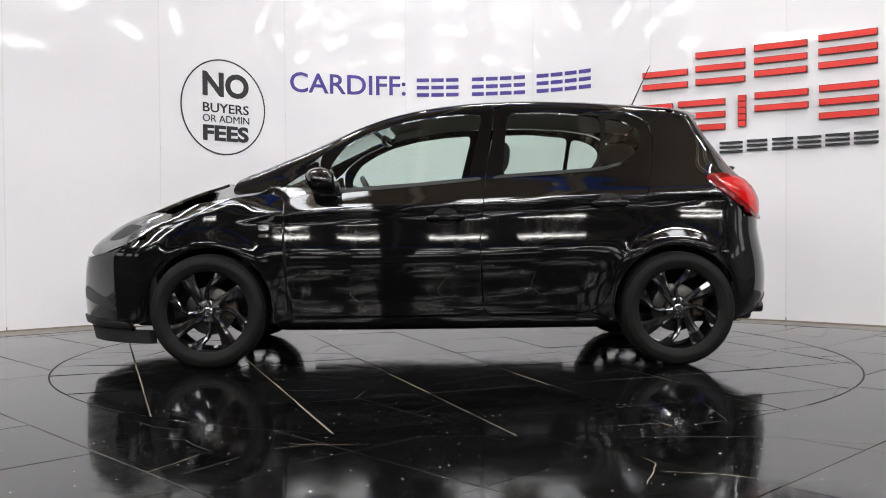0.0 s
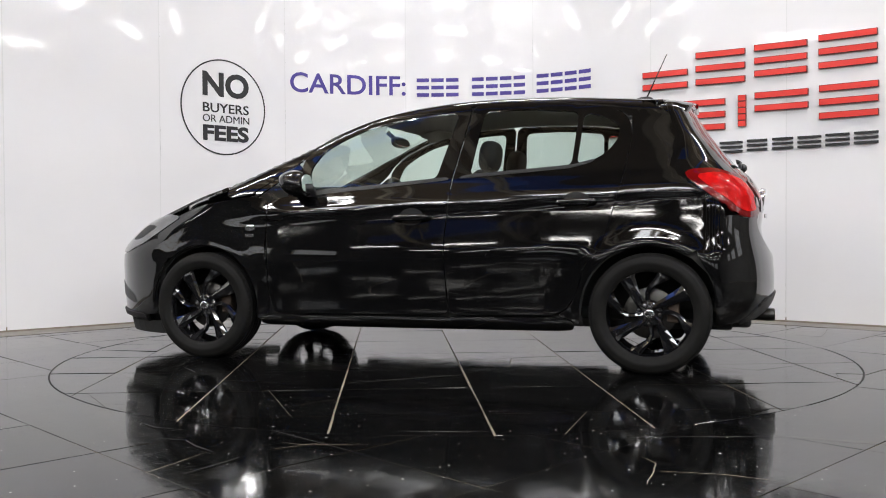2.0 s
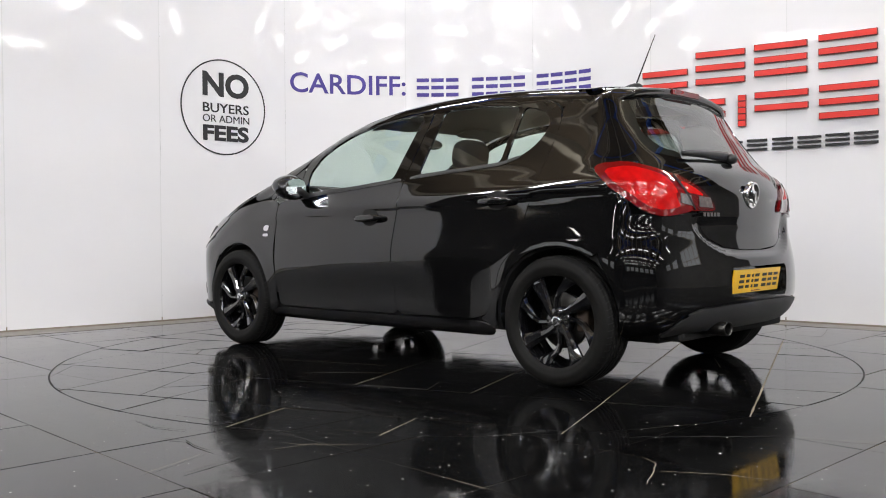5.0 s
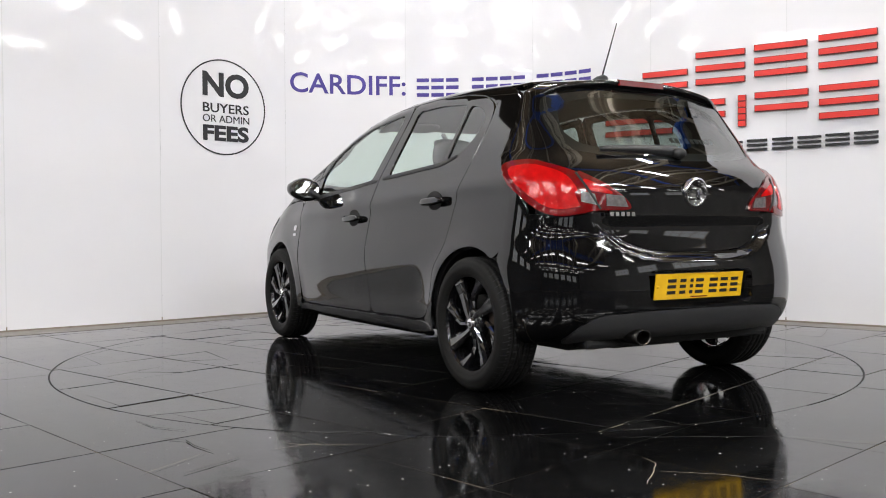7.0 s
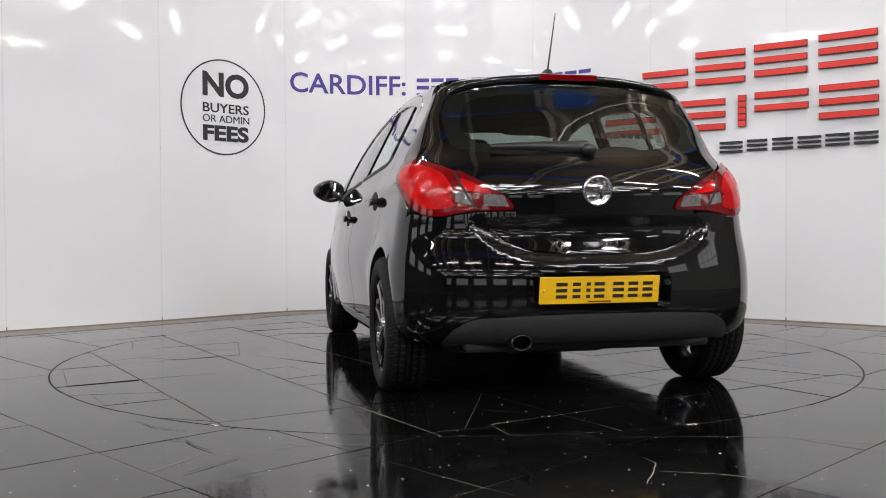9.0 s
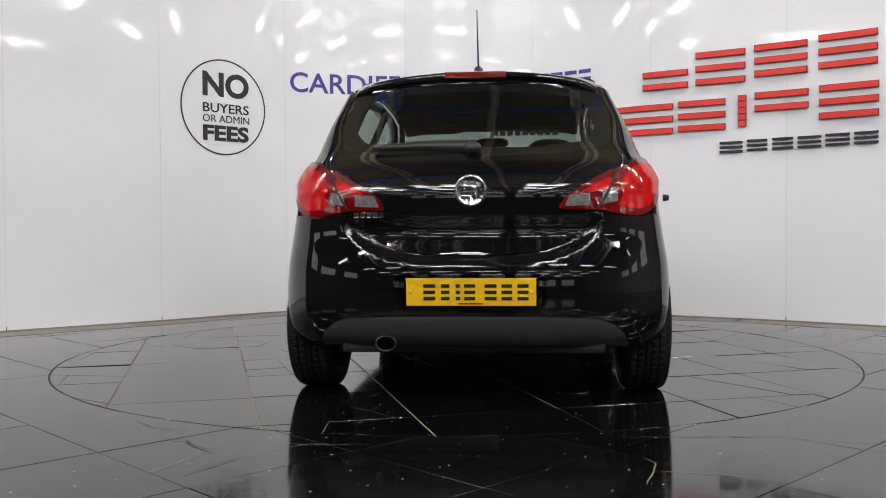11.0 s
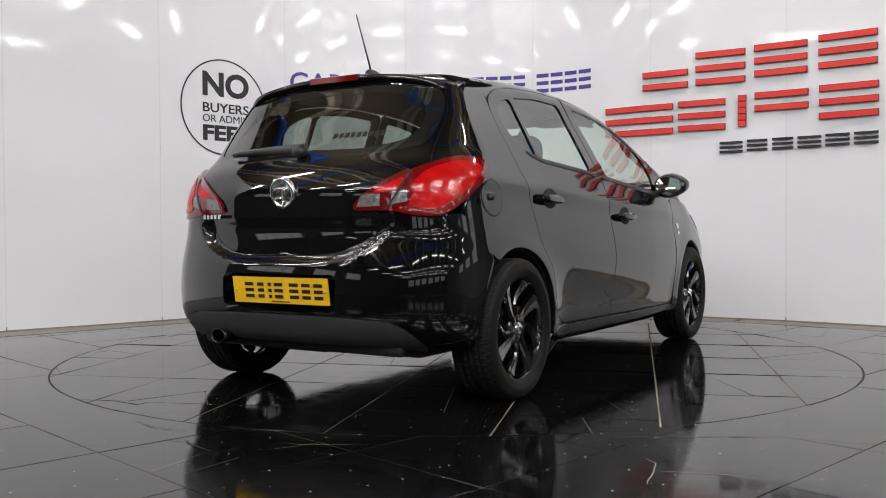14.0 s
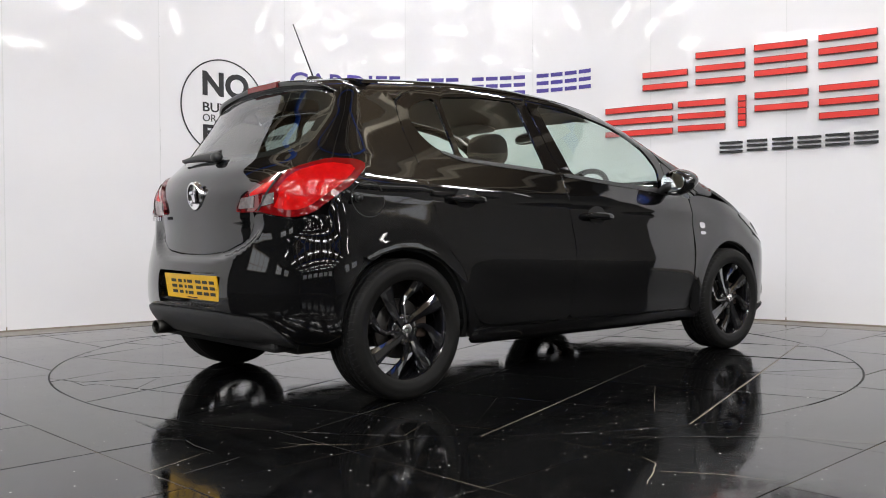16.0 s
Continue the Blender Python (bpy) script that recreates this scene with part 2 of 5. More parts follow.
def inside(p, poly):
    x, y = p[:, 0], p[:, 1]
    r = np.zeros(len(p), bool)
    for (x0, y0), (x1, y1) in zip(poly, np.roll(poly, -1, axis=0)):
        if y0 != y1:
            r ^= ((y0 > y) != (y1 > y)) & (x < (x1 - x0) * (y - y0) / (y1 - y0) + x0)
    return r


def fill(poly, holes, gap):
    """Triangles of a flat outline with holes, with inner points every gap."""
    loops = [dense(poly, gap * .7)] + [dense(h, gap * .7) for h in holes]
    edge = np.concatenate(loops)
    lo, hi = edge.min(0), edge.max(0)
    gx, gy = np.meshgrid(np.arange(lo[0], hi[0], gap), np.arange(lo[1], hi[1], gap))
    gx[1::2] += gap / 2
    g = np.stack([gx.ravel(), gy.ravel()], -1)
    ok = inside(g, loops[0])
    for h in loops[1:]:
        ok &= ~inside(g, h)
    g = g[ok]
    far = np.ones(len(g), bool)
    for i in range(0, len(edge), 64):
        far &= (np.linalg.norm(g[:, None] - edge[None, i:i + 64], axis=2) > gap * .45).all(1)
    pts = np.concatenate([edge, g[far]])
    es, k = [], 0
    for l in loops:
        es += [(k + i, k + (i + 1) % len(l)) for i in range(len(l))]
        k += len(l)
    v, _, f, *_ = delaunay_2d_cdt([Vector(map(float, q)) for q in pts], es, [], 0, 1e-7)
    v = np.array([tuple(q) for q in v])
    f = np.array([t for t in f if len(t) == 3])
    c = v[f].mean(1)
    ok = inside(c, loops[0])
    for h in loops[1:]:
        ok &= ~inside(c, h)
    return v, f[ok]

# ---- the car's outer form, as one smooth solid (x forward, y to its left, z up, origin between the axles) ----
def curve(pts, sigma, lo=-2.6, hi=2.6):
    xs, ys = np.array(sorted(pts)).T
    g = np.arange(lo, hi, 0.004)
    e = np.interp(g, xs, ys)
    e = np.where(g < xs[0], ys[0] + (g - xs[0]) * (ys[1] - ys[0]) / (xs[1] - xs[0]), e)
    e = np.where(g > xs[-1], ys[-1] + (g - xs[-1]) * (ys[-1] - ys[-2]) / (xs[-1] - xs[-2]), e)
    n = int(3 * sigma / 0.004)
    k = np.exp(-0.5 * (np.arange(-n, n + 1) * 0.004 / sigma) ** 2)
    e = np.convolve(np.pad(e, n, mode="reflect", reflect_type="odd"), k / k.sum(), "valid")
    return lambda v: np.interp(v, g, e)


top_line = curve([(2.06, 0.6369), (2.0, 0.7259), (1.9, 0.7865), (1.76, 0.8459), (1.6, 0.8848), (1.43, 0.9382), (1.3, 0.9738), (1.17, 1.0074), (1.05, 1.0579), (0.87, 1.1491), (0.67, 1.2412), (0.47, 1.3392), (0.27, 1.4073), (0.07, 1.4472), (-0.13, 1.4718), (-0.33, 1.4843), (-0.56, 1.4868), (-0.8, 1.4805), (-1.0, 1.4676), (-1.23, 1.4496), (-1.36, 1.4425), (-1.45, 1.4425), (-1.6, 1.421)], .05)
half_width = curve([(2.1, 0.5873), (2.0, 0.6569), (1.9, 0.7162), (1.75, 0.7778), (1.6, 0.8081), (1.4, 0.8281), (1.25, 0.8448), (1.0, 0.8587), (0.8, 0.8725), (0.4, 0.8836), (0, 0.8789), (-0.5, 0.8638), (-0.9, 0.8484), (-1.25, 0.8429), (-1.5, 0.8386), (-1.65, 0.8303), (-1.8, 0.7828), (-1.95, 0.7102)], .07)
tumble = curve([(0.1, 0.9433), (0.2, 0.9651), (0.3, 0.9818), (0.45, 0.9878), (0.6, 0.9868), (0.72, 0.9644), (0.8, 0.9491), (0.87, 0.9385), (0.95, 0.9194), (1.014, 0.8934), (1.1, 0.8451), (1.2, 0.7895), (1.3, 0.7309), (1.4, 0.6799), (1.5, 0.6243)], .03, 0, 1.7)
tail_line = curve([(0.1, -1.5001), (0.2, -1.6736), (0.235, -1.7571), (0.293, -1.8448), (0.377, -1.8858), (0.477, -1.8894), (0.56, -1.8823), (0.645, -1.8643), (0.72, -1.8466), (0.8, -1.8446), (0.9, -1.8343), (1.0, -1.7755), (1.08, -1.6833), (1.25, -1.5475), (1.376, -1.4714), (1.5, -1.396)], .022, 0, 1.7)
nose_line = curve([(0.1, 2.0393), (0.2, 2.0855), (0.37, 2.1021), (0.54, 2.1115), (0.636, 2.107), (0.67, 2.0755), (0.8, 1.9337), (1.0, 1.6015)], .03, 0, 1.7)


def smax(a, b, k):
    h = np.maximum(k - np.abs(a - b), 0) / k
    return np.maximum(a, b) + h * h * k * .25


def step(v):
    v = np.clip(v, 0, 1)
    return v * v * (3 - 2 * v)


def side_y(x, z):
    y = half_width(x) * tumble(z)
    za = .86 - .05 * x
    d = z - za
    y = y + .012 * np.where(d > 0, np.exp(-(d / .06) ** 2), np.exp(-(d / .028) ** 2)) * step((1.2 - x) / .5)
    zb = .60 - .05 * x + .03 * x * x
    y = y - .026 * step((zb - z) / .27) * step((z - .18) / .05) * step((1.0 - x) / .25) * step((x + 1.0) / .3)
    for cx in (1.255, -1.255):
        r = np.hypot(x - cx, z - .306)
        y = y + (.005 if cx < 0 else .003) * np.exp(-((r - .365) / .05) ** 2) * step((z - .1) / .2)
    return y


def body(x, y, z):
    a = np.abs(y)
    t0 = top_line(x)
    sl = (top_line(x + .02) - top_line(x - .02)) / .04
    up = (z - t0 + (0.0426 - .04 * step((x - .55) / .9)) * (a / .6) ** 2.3) / np.sqrt(1 + sl * sl)
    f = smax(a - side_y(x, z), up, 0.0549)
    hollow = (.020 * step((1.02 - z) / .25) + .009 * step((.80 - z) / .07)) * step((z - .588 - .06 * (a / .43) ** 4) / .045) * step((.56 - a) / .14)
    ts = (tail_line(z + .01) - tail_line(z - .01)) / .02
    f = smax(f, (tail_line(z) + hollow + 0.1546 * (a / .75) ** 2.6 - x) / np.sqrt(1 + ts * ts), .15 - .09 * step((z - 1.05) / .2))
    ns = (nose_line(z + .01) - nose_line(z - .01)) / .02
    f = smax(f, (x - nose_line(z) + 0.2456 * (a / .75) ** 2.6) / np.sqrt(1 + ns * ns), .2)
    return smax(f, .2 - z, .06)


def march(o, d, far=1.6):
    """Where rays from far outside, o + k d, first meet the body."""
    lo = np.zeros(len(o)); hi = np.full(len(o), np.nan)
    ks = np.linspace(0, far, 90); prev = np.zeros(len(o))
    for k in ks:
        q = o + k * d
        hit = (body(*q.T) < 0) & np.isnan(hi)
        hi = np.where(hit, k, hi); lo = np.where(hit, prev, lo); prev = np.full(len(o), k)
    ok = ~np.isnan(hi); hi = np.where(ok, hi, far)
    for _ in range(22):
        m = (lo + hi) / 2; ins = body(*(o + m[:, None] * d).T) < 0
        hi = np.where(ins, m, hi); lo = np.where(ins, lo, m)
    return o + hi[:, None] * d, ok


def normal(q):
    h = .003
    g = np.stack([body(q[:, 0] + h * (i == 0), q[:, 1] + h * (i == 1), q[:, 2] + h * (i == 2)) - body(q[:, 0] - h * (i == 0), q[:, 1] - h * (i == 1), q[:, 2] - h * (i == 2)) for i in range(3)], -1)
    return g / np.maximum(np.linalg.norm(g, axis=1, keepdims=True), 1e-9)


REAR_AXIS, FRONT_AXIS = -1.0, 1.1


def on_body(p, mode):
    """Lays flat points on the car's form: seen from a side (x, z), from above (x, y), or round an upright axis (angle, z)."""
    a, b = p[:, 0], p[:, 1]
    o1, o0 = np.ones(len(p)), np.zeros(len(p))
    if mode in ("left", "right"):
        s = 1 if mode == "left" else -1
        o, d = np.stack([a, s * 1.25 * o1, b], -1), np.stack([o0, -s * o1, o0], -1)
    elif mode == "top":
        o, d = np.stack([a, b, 1.9 * o1], -1), np.stack([o0, o0, -o1], -1)
    else:
        s, cx = (-1, REAR_AXIS) if mode == "rear" else (1, FRONT_AXIS)
        d = np.stack([-s * np.cos(a), -np.sin(a), o0], -1)
        o = np.stack([cx * o1, o0, b], -1) - 1.5 * d
    q, _ = march(o, d)
    return q, normal(q)


def panel(name, poly, mode, mat, parent, holes=(), gap=.03, lift=0.0, thick=.014, round_=2, label="", hole_round=2):
    """A sheet of bodywork cut to an outline and laid on the car's form, with a turned-in edge."""
    poly = rounded(poly, round_) if round_ else [np.array(q, float) for q in poly]
    holes = [rounded(h, hole_round) if hole_round else [np.array(q, float) for q in h] for h in holes]
    v, f = fill(poly, holes, gap)
    q, n = on_body(v, mode)
    q = q + n * lift
    # faces outward
    fn = np.cross(q[f[:, 1]] - q[f[:, 0]], q[f[:, 2]] - q[f[:, 0]])
    flip = (fn * n[f[:, 0]]).sum(1) < 0
    f[flip] = f[flip][:, ::-1]
    faces = [tuple(t) for t in f]
    verts, norms = list(q), list(n)
    if thick:
        seen = {}
        for t in faces:
            for i in range(3):
                e = (t[i], t[(i + 1) % 3])
                seen[e] = seen.get(e, 0) + 1
        deep = {}
        for (i, j) in [e for e in seen if (e[1], e[0]) not in seen]:
            for k in (i, j):
                if k not in deep:
                    deep[k] = len(verts)
                    verts.append(q[k] - n[k] * thick)
                    norms.append(n[k])
            faces.append((j, i, deep[i], deep[j]))
    return place(name, mesh(name, verts, faces, mat, True, norms), parent, label)


def rear_at(x, y, z):
    return (math.atan2(y, -(x - REAR_AXIS)), z)


def front_at(x, y, z):
    return (math.atan2(y, x - FRONT_AXIS), z)


def arc(cx, cz, r, a0, a1, n=14):
    return [(cx + r * math.cos(radians(a0 + (a1 - a0) * k / (n - 1))), cz + r * math.sin(radians(a0 + (a1 - a0) * k / (n - 1)))) for k in range(n)]


# ---- the curved showroom wall ----
WALL = [(-5.6, -1.5), (-4.95, -.45), (-4.15, .40), (-3.279, 1.172), (-2.372, 1.912), (-1.499, 2.703), (-.436, 3.03), (.73, 2.87),
        (1.658, 2.223), (2.586, 1.662), (3.47, .97), (3.95, .47), (4.38, -.05)]
WALL_TOP = 3.7
RUN = [0.0]
for wa, wb in zip(WALL, WALL[1:]):
    RUN.append(RUN[-1] + math.dist(wa, wb))


def wall_at(u, z, off=0.0):
    """A point u metres along the curved wall, z up and off metres in front of it."""
    i = max(0, min(len(WALL) - 2, int(np.searchsorted(RUN, u)) - 1))
    p = [np.array(WALL[max(0, min(len(WALL) - 1, i + k))]) for k in (-1, 0, 1, 2)]
    ln = RUN[i + 1] - RUN[i]
    m0 = (p[2] - p[0]) / max(RUN[i + 1] - RUN[max(i - 1, 0)], 1e-6) * ln
    m1 = (p[3] - p[1]) / max(RUN[min(i + 2, len(RUN) - 1)] - RUN[i], 1e-6) * ln
    t = (u - RUN[i]) / ln
    q = (2 * t ** 3 - 3 * t ** 2 + 1) * p[1] + (t ** 3 - 2 * t ** 2 + t) * m0 + (3 * t ** 2 - 2 * t ** 3) * p[2] + (t ** 3 - t ** 2) * m1
    d = (6 * t * t - 6 * t) * p[1] + (3 * t * t - 4 * t + 1) * m0 + (6 * t - 6 * t * t) * p[2] + (3 * t * t - 2 * t) * m1
    d /= np.linalg.norm(d)
    return (q[0] + d[1] * off, q[1] - d[0] * off, z)


def build_wall():
    wall = tagged(new("wall_curved"), "curved showroom wall of glossy white laminate panels", "wall", kind="structure")
    for i in range(len(WALL) - 1):
        a, b = RUN[i] + .004, RUN[i + 1] - .004
        rings = [[wall_at(u, .012, 0), wall_at(u, .012, -.03), wall_at(u, WALL_TOP, -.03), wall_at(u, WALL_TOP, 0)] for u in np.linspace(a, b, 11)]
        v, f = loft(rings)
        nr = []
        for u in np.linspace(a, b, 11):
            p0, p1 = wall_at(u, 0, 0), wall_at(u, 0, 1)
            nr += [(p1[0] - p0[0], p1[1] - p0[1], 0)] * 4
        me = mesh("wall_panel", v, f, WHITE, True, nr)
        place("wall_panel", me, wall)
    for i in range(1, len(WALL) - 1):
        x, y, _ = wall_at(RUN[i], 0, -.004)
        ang = math.atan2(WALL[i + 1][1] - WALL[i - 1][1], WALL[i + 1][0] - WALL[i - 1][0])
        strip = part("joint_strip", box(.022, .006, WALL_TOP - .02, .002, (0, 0, WALL_TOP / 2)), JOINT, wall, "", False, pose(x, y, .01, 0, 0, math.degrees(ang)))
        foot = part("joint_foot", box(.009, .004, .03, .001, (0, -.004, .022)), DIRT, wall, "grimy foot of a panel joint", False, pose(x, y, 0, 0, 0, math.degrees(ang)))
    vs, fs = [], []
    for i, u in enumerate(RUN):
        vs += [wall_at(u, 0, .004), wall_at(u, .014, .004), wall_at(u, .014, -.03), wall_at(u, 0, -.03)]
        if i:
            k = 4 * i
            fs += [(k - 4 + j, k + j, k + (j + 1) % 4, k - 4 + (j + 1) % 4) for j in range(4)]
    vs2, fs2, us = [], [], np.linspace(.05, RUN[-1] - .05, 90)
    rng = random.Random(8)
    for i, u in enumerate(us):
        w = .26 + .03 * math.sin(u * 2.3) + rng.uniform(-.008, .008)
        vs2 += [wall_at(u, .0012, .004), wall_at(u, .0012, w), wall_at(u, -.012, w)]
        if i:
            k = 3 * i
            fs2 += [(k - 3, k - 2, k + 1, k), (k - 2, k - 1, k + 2, k + 1)]
    tagged(place("floor_edge_strip", mesh("floor_edge_strip", vs2, fs2, STRIP, False)), "dull cement strip between tiles and wall", "floor edge", kind="structure")
    ob = place("baseboard", mesh("baseboard", vs, fs, DIRT, False))
    tagged(ob, "thin grimy sealing line at the wall foot", "trim", kind="structure")


def text_mesh(text, u0, u1, z0, z1, off=.002, thick=.0015, bold=0.0):
    """Writing spread over a stretch of the curved wall."""
    c = bpy.data.curves.new("writing", "FONT")
    c.body, c.size, c.extrude, c.offset, c.resolution_u = text, 1.0, .01, bold, 4
    ob = bpy.data.objects.new("writing", c)
    scene.collection.objects.link(ob)
    bpy.context.view_layer.update()
    me = bpy.data.meshes.new_from_object(ob.evaluated_get(bpy.context.evaluated_depsgraph_get()))
    bpy.data.objects.remove(ob)
    co = np.array([tuple(v.co) for v in me.vertices])
    lo, hi = co.min(0), co.max(0)
    for v, q in zip(me.vertices, co):
        u = u0 + (q[0] - lo[0]) / (hi[0] - lo[0]) * (u1 - u0)
        z = z0 + (q[1] - lo[1]) / (hi[1] - lo[1]) * (z1 - z0)
        v.co = wall_at(u, z, off + (thick if q[2] > 0 else -thick))
    me.update()
    return me


def letters(name, me, mat, parent):
    """Parts a mesh of writing into its letters."""
    n = len(me.vertices)
    root = list(range(n))

    def top(k):
        while root[k] != k:
            root[k] = root[root[k]]
            k = root[k]
        return k
    for e in me.edges:
        root[top(e.vertices[0])] = top(e.vertices[1])
    groups = {}
    for p in me.polygons:
        groups.setdefault(top(p.vertices[0]), []).append(tuple(p.vertices))
    for faces in groups.values():
        ids = sorted({k for f in faces for k in f})
        at = {k: i for i, k in enumerate(ids)}
        place(name, mesh(name, [tuple(me.vertices[k].co) for k in ids], [tuple(at[k] for k in f) for f in faces], mat, False), parent)


def wall_bar(u0, u1, z0, z1, off0, off1, lean0=0.0, lean1=0.0):
    """A flat bar standing on the wall, its ends sheared by lean."""
    n = max(2, int((u1 - u0) / .05))
    rings = []
    for k in range(n + 1):
        t = k / n
        rings.append([wall_at(u0 + (u1 - u0) * t, z0 + lean0 * t, off0), wall_at(u0 + (u1 - u0) * t, z1 + lean0 * t, off0),
                      wall_at(u0 + (u1 - u0) * t, z1 + lean0 * t, off1), wall_at(u0 + (u1 - u0) * t, z0 + lean0 * t, off1)])
    return loft(rings)


def build_signs():
    ring = tagged(new("round_sign"), "black ring sign reading NO BUYERS OR ADMIN FEES", "sign")
    vs, fs = [], []
    n = 72
    for k in range(n):
        a = 2 * math.pi * k / n
        for r in (.402, .390):
            for o in (.001, .003):
                vs.append(wall_at(5.317 + r * math.cos(a), 1.787 + r * 1.012 * math.sin(a), o))
    for k in range(n):
        a, b = 4 * k, 4 * ((k + 1) % n)
        fs += [(a + 1, b + 1, b + 3, a + 3), (a, a + 2, b + 2, b), (a, b, b + 1, a + 1), (a + 2, a + 3, b + 3, b + 2)]
    place("ring", mesh("ring", vs, fs, BLACK, False), ring)
    for text, z0, z1, bold, u0, u1 in (("NO", 1.872, 2.082, .035, 5.118, 5.560), ("BUYERS", 1.738, 1.818, .012, 5.118, 5.558), ("OR ADMIN", 1.656, 1.718, .0, 5.116, 5.562), ("FEES", 1.498, 1.632, .04, 5.118, 5.556)):
        me = text_mesh(text, u0, u1, z0, z1, bold=bold)
        letters("letter", me, BLACK, ring)
    line = tagged(new("wall_lettering"), "violet-blue vinyl lettering CARDIFF with a row of number bars", "lettering")
    me = text_mesh("CARDIFF:", 5.963, 7.026, 1.978, 2.160, bold=.012)
    letters("letter", me, BLUE, line)
    for u0, u1, count in ((7.122, 7.528, 3), (7.628, 8.140, 4), (8.231, 8.790, 4)):
        w = (u1 - u0) / count
        for k in range(count):
            v, f = join([wall_bar(u0 + w * (k + .06), u0 + w * (k + .90), z, z + .034, .0005, .0035) for z in (1.968, 2.036, 2.104)])
            place("number_bar", mesh("number_bar", v, f, BLUE, False), line)
    sign = tagged(new("dealer_sign"), "raised red and black stripe blocks of the dealer logo", "sign")
    T = .042

    def block(name, pieces, mat):
        v, f = join(pieces)
        ob = place(name, mesh(name, v, f, mat, False), sign)
        return ob
    for u0, u1, z0, z1, bars in ((9.276, 9.647, 1.890, 2.135, "low"), (9.721, 10.104, 1.897, 2.155, "three"), (10.182, 10.573, 1.925, 2.168, "two"), (10.664, 11.070, 1.937, 2.186, "two"),
                                 (8.934, 9.524, 1.520, 1.762, "three"), (9.576, 9.949, 1.529, 1.770, "three"), (10.056, 10.112, 1.543, 1.785, "post"), (10.186, 10.582, 1.552, 1.795, "top"), (10.669, 11.079, 1.557, 1.806, "three")):
        h = z1 - z0
        rows = {"low": [0, .5], "three": [0, .5, 1], "two": [.5, 1, 0], "post": [0, .25, .5, .75, 1], "top": [1, .5]}[bars]
        t = T if bars != "post" else .04
        front = [wall_bar(u0, u1, z0 + (h - t) * r, z0 + (h - t) * r + t, .024, .027) for r in rows]
        back = [wall_bar(u0 - .004, u1 + .004, z0 + (h - t) * r - .004, z0 + (h - t) * r + t + .004, .001, .0239) for r in rows]
        ob = block("red_block", front, RED)
        v, f = join(back)
        place("block_edge", mesh("block_edge", v, f, RED_EDGE, False), ob)
    for u0, u1, z0 in ((9.909, 10.087, 1.336), (10.122, 10.277, 1.343), (10.316, 10.473, 1.345), (10.507, 10.679, 1.345), (10.711, 10.881, 1.350), (10.913, 11.080, 1.352)):
        v, f = join([wall_bar(u0, u1, z0 + d, z0 + d + .018, .001, .020) for d in (0, .036, .072)])
        place("black_block", mesh("black_block", v, f, BLACK, False), sign)


# ---- floor and turntable ----
RADIUS, TILE, GROUT_W = 2.235, .600, .0055


def tile_outline(x0, y0, s, turn, keep_in):
    """A square tile's outline, cut by the turntable's ring."""
    c, sn = math.cos(turn), math.sin(turn)
    half = GROUT_W / 2
    cs = [(x0 + half, y0 + half), (x0 + s - half, y0 + half), (x0 + s - half, y0 + s - half), (x0 + half, y0 + s - half)]
    cs = [(c * a - sn * b, sn * a + c * b) for a, b in cs]
    lim = RADIUS - .004 if keep_in else RADIUS + .004
    ok = [(math.hypot(*p) < lim) == keep_in for p in cs]
    fine = dense([np.array(p) for p in cs], .012)
    good = (np.hypot(fine[:, 0], fine[:, 1]) < lim) == keep_in
    if good.all():
        return [tuple(p) for p in cs]
    if not good.any():
        return None
    k0 = next(i for i in range(len(fine)) if good[i] and not good[i - 1])
    run = []
    n = len(fine)
    i = k0
    while good[i % n] and len(run) < n:
        run.append(tuple(fine[i % n]))
        i += 1
    if len(run) < 6:
        return None
    a0, a1 = math.atan2(run[-1][1], run[-1][0]), math.atan2(run[0][1], run[0][0])
    da = (a1 - a0 + math.pi) % (2 * math.pi) - math.pi
    m = max(2, int(abs(da) / .02))
    # drop points in the middle of straight sides
    thin = [p for j, p in enumerate(run) if j in (0, len(run) - 1) or abs((run[j][0] - run[j - 1][0]) * (run[j + 1][1] - run[j][1]) - (run[j][1] - run[j - 1][1]) * (run[j + 1][0] - run[j][0])) > 1e-9]
    return thin + [(lim * math.cos(a0 + da * j / m), lim * math.sin(a0 + da * j / m)) for j in range(0, m + 1)]


def split(poly, p, d):
    """Cuts an outline by a line through p along d."""
    left, right = [], []
    for a, b in zip(poly, poly[1:] + poly[:1]):
        sa = (a[0] - p[0]) * d[1] - (a[1] - p[1]) * d[0]
        sb = (b[0] - p[0]) * d[1] - (b[1] - p[1]) * d[0]
        (left if sa < 0 else right).append(a)
        if sa * sb < 0:
            t = sa / (sa - sb)
            q = (a[0] + (b[0] - a[0]) * t, a[1] + (b[1] - a[1]) * t)
            left.append(q)
            right.append(q)
    return [r for r in (left, right) if len(r) > 2]


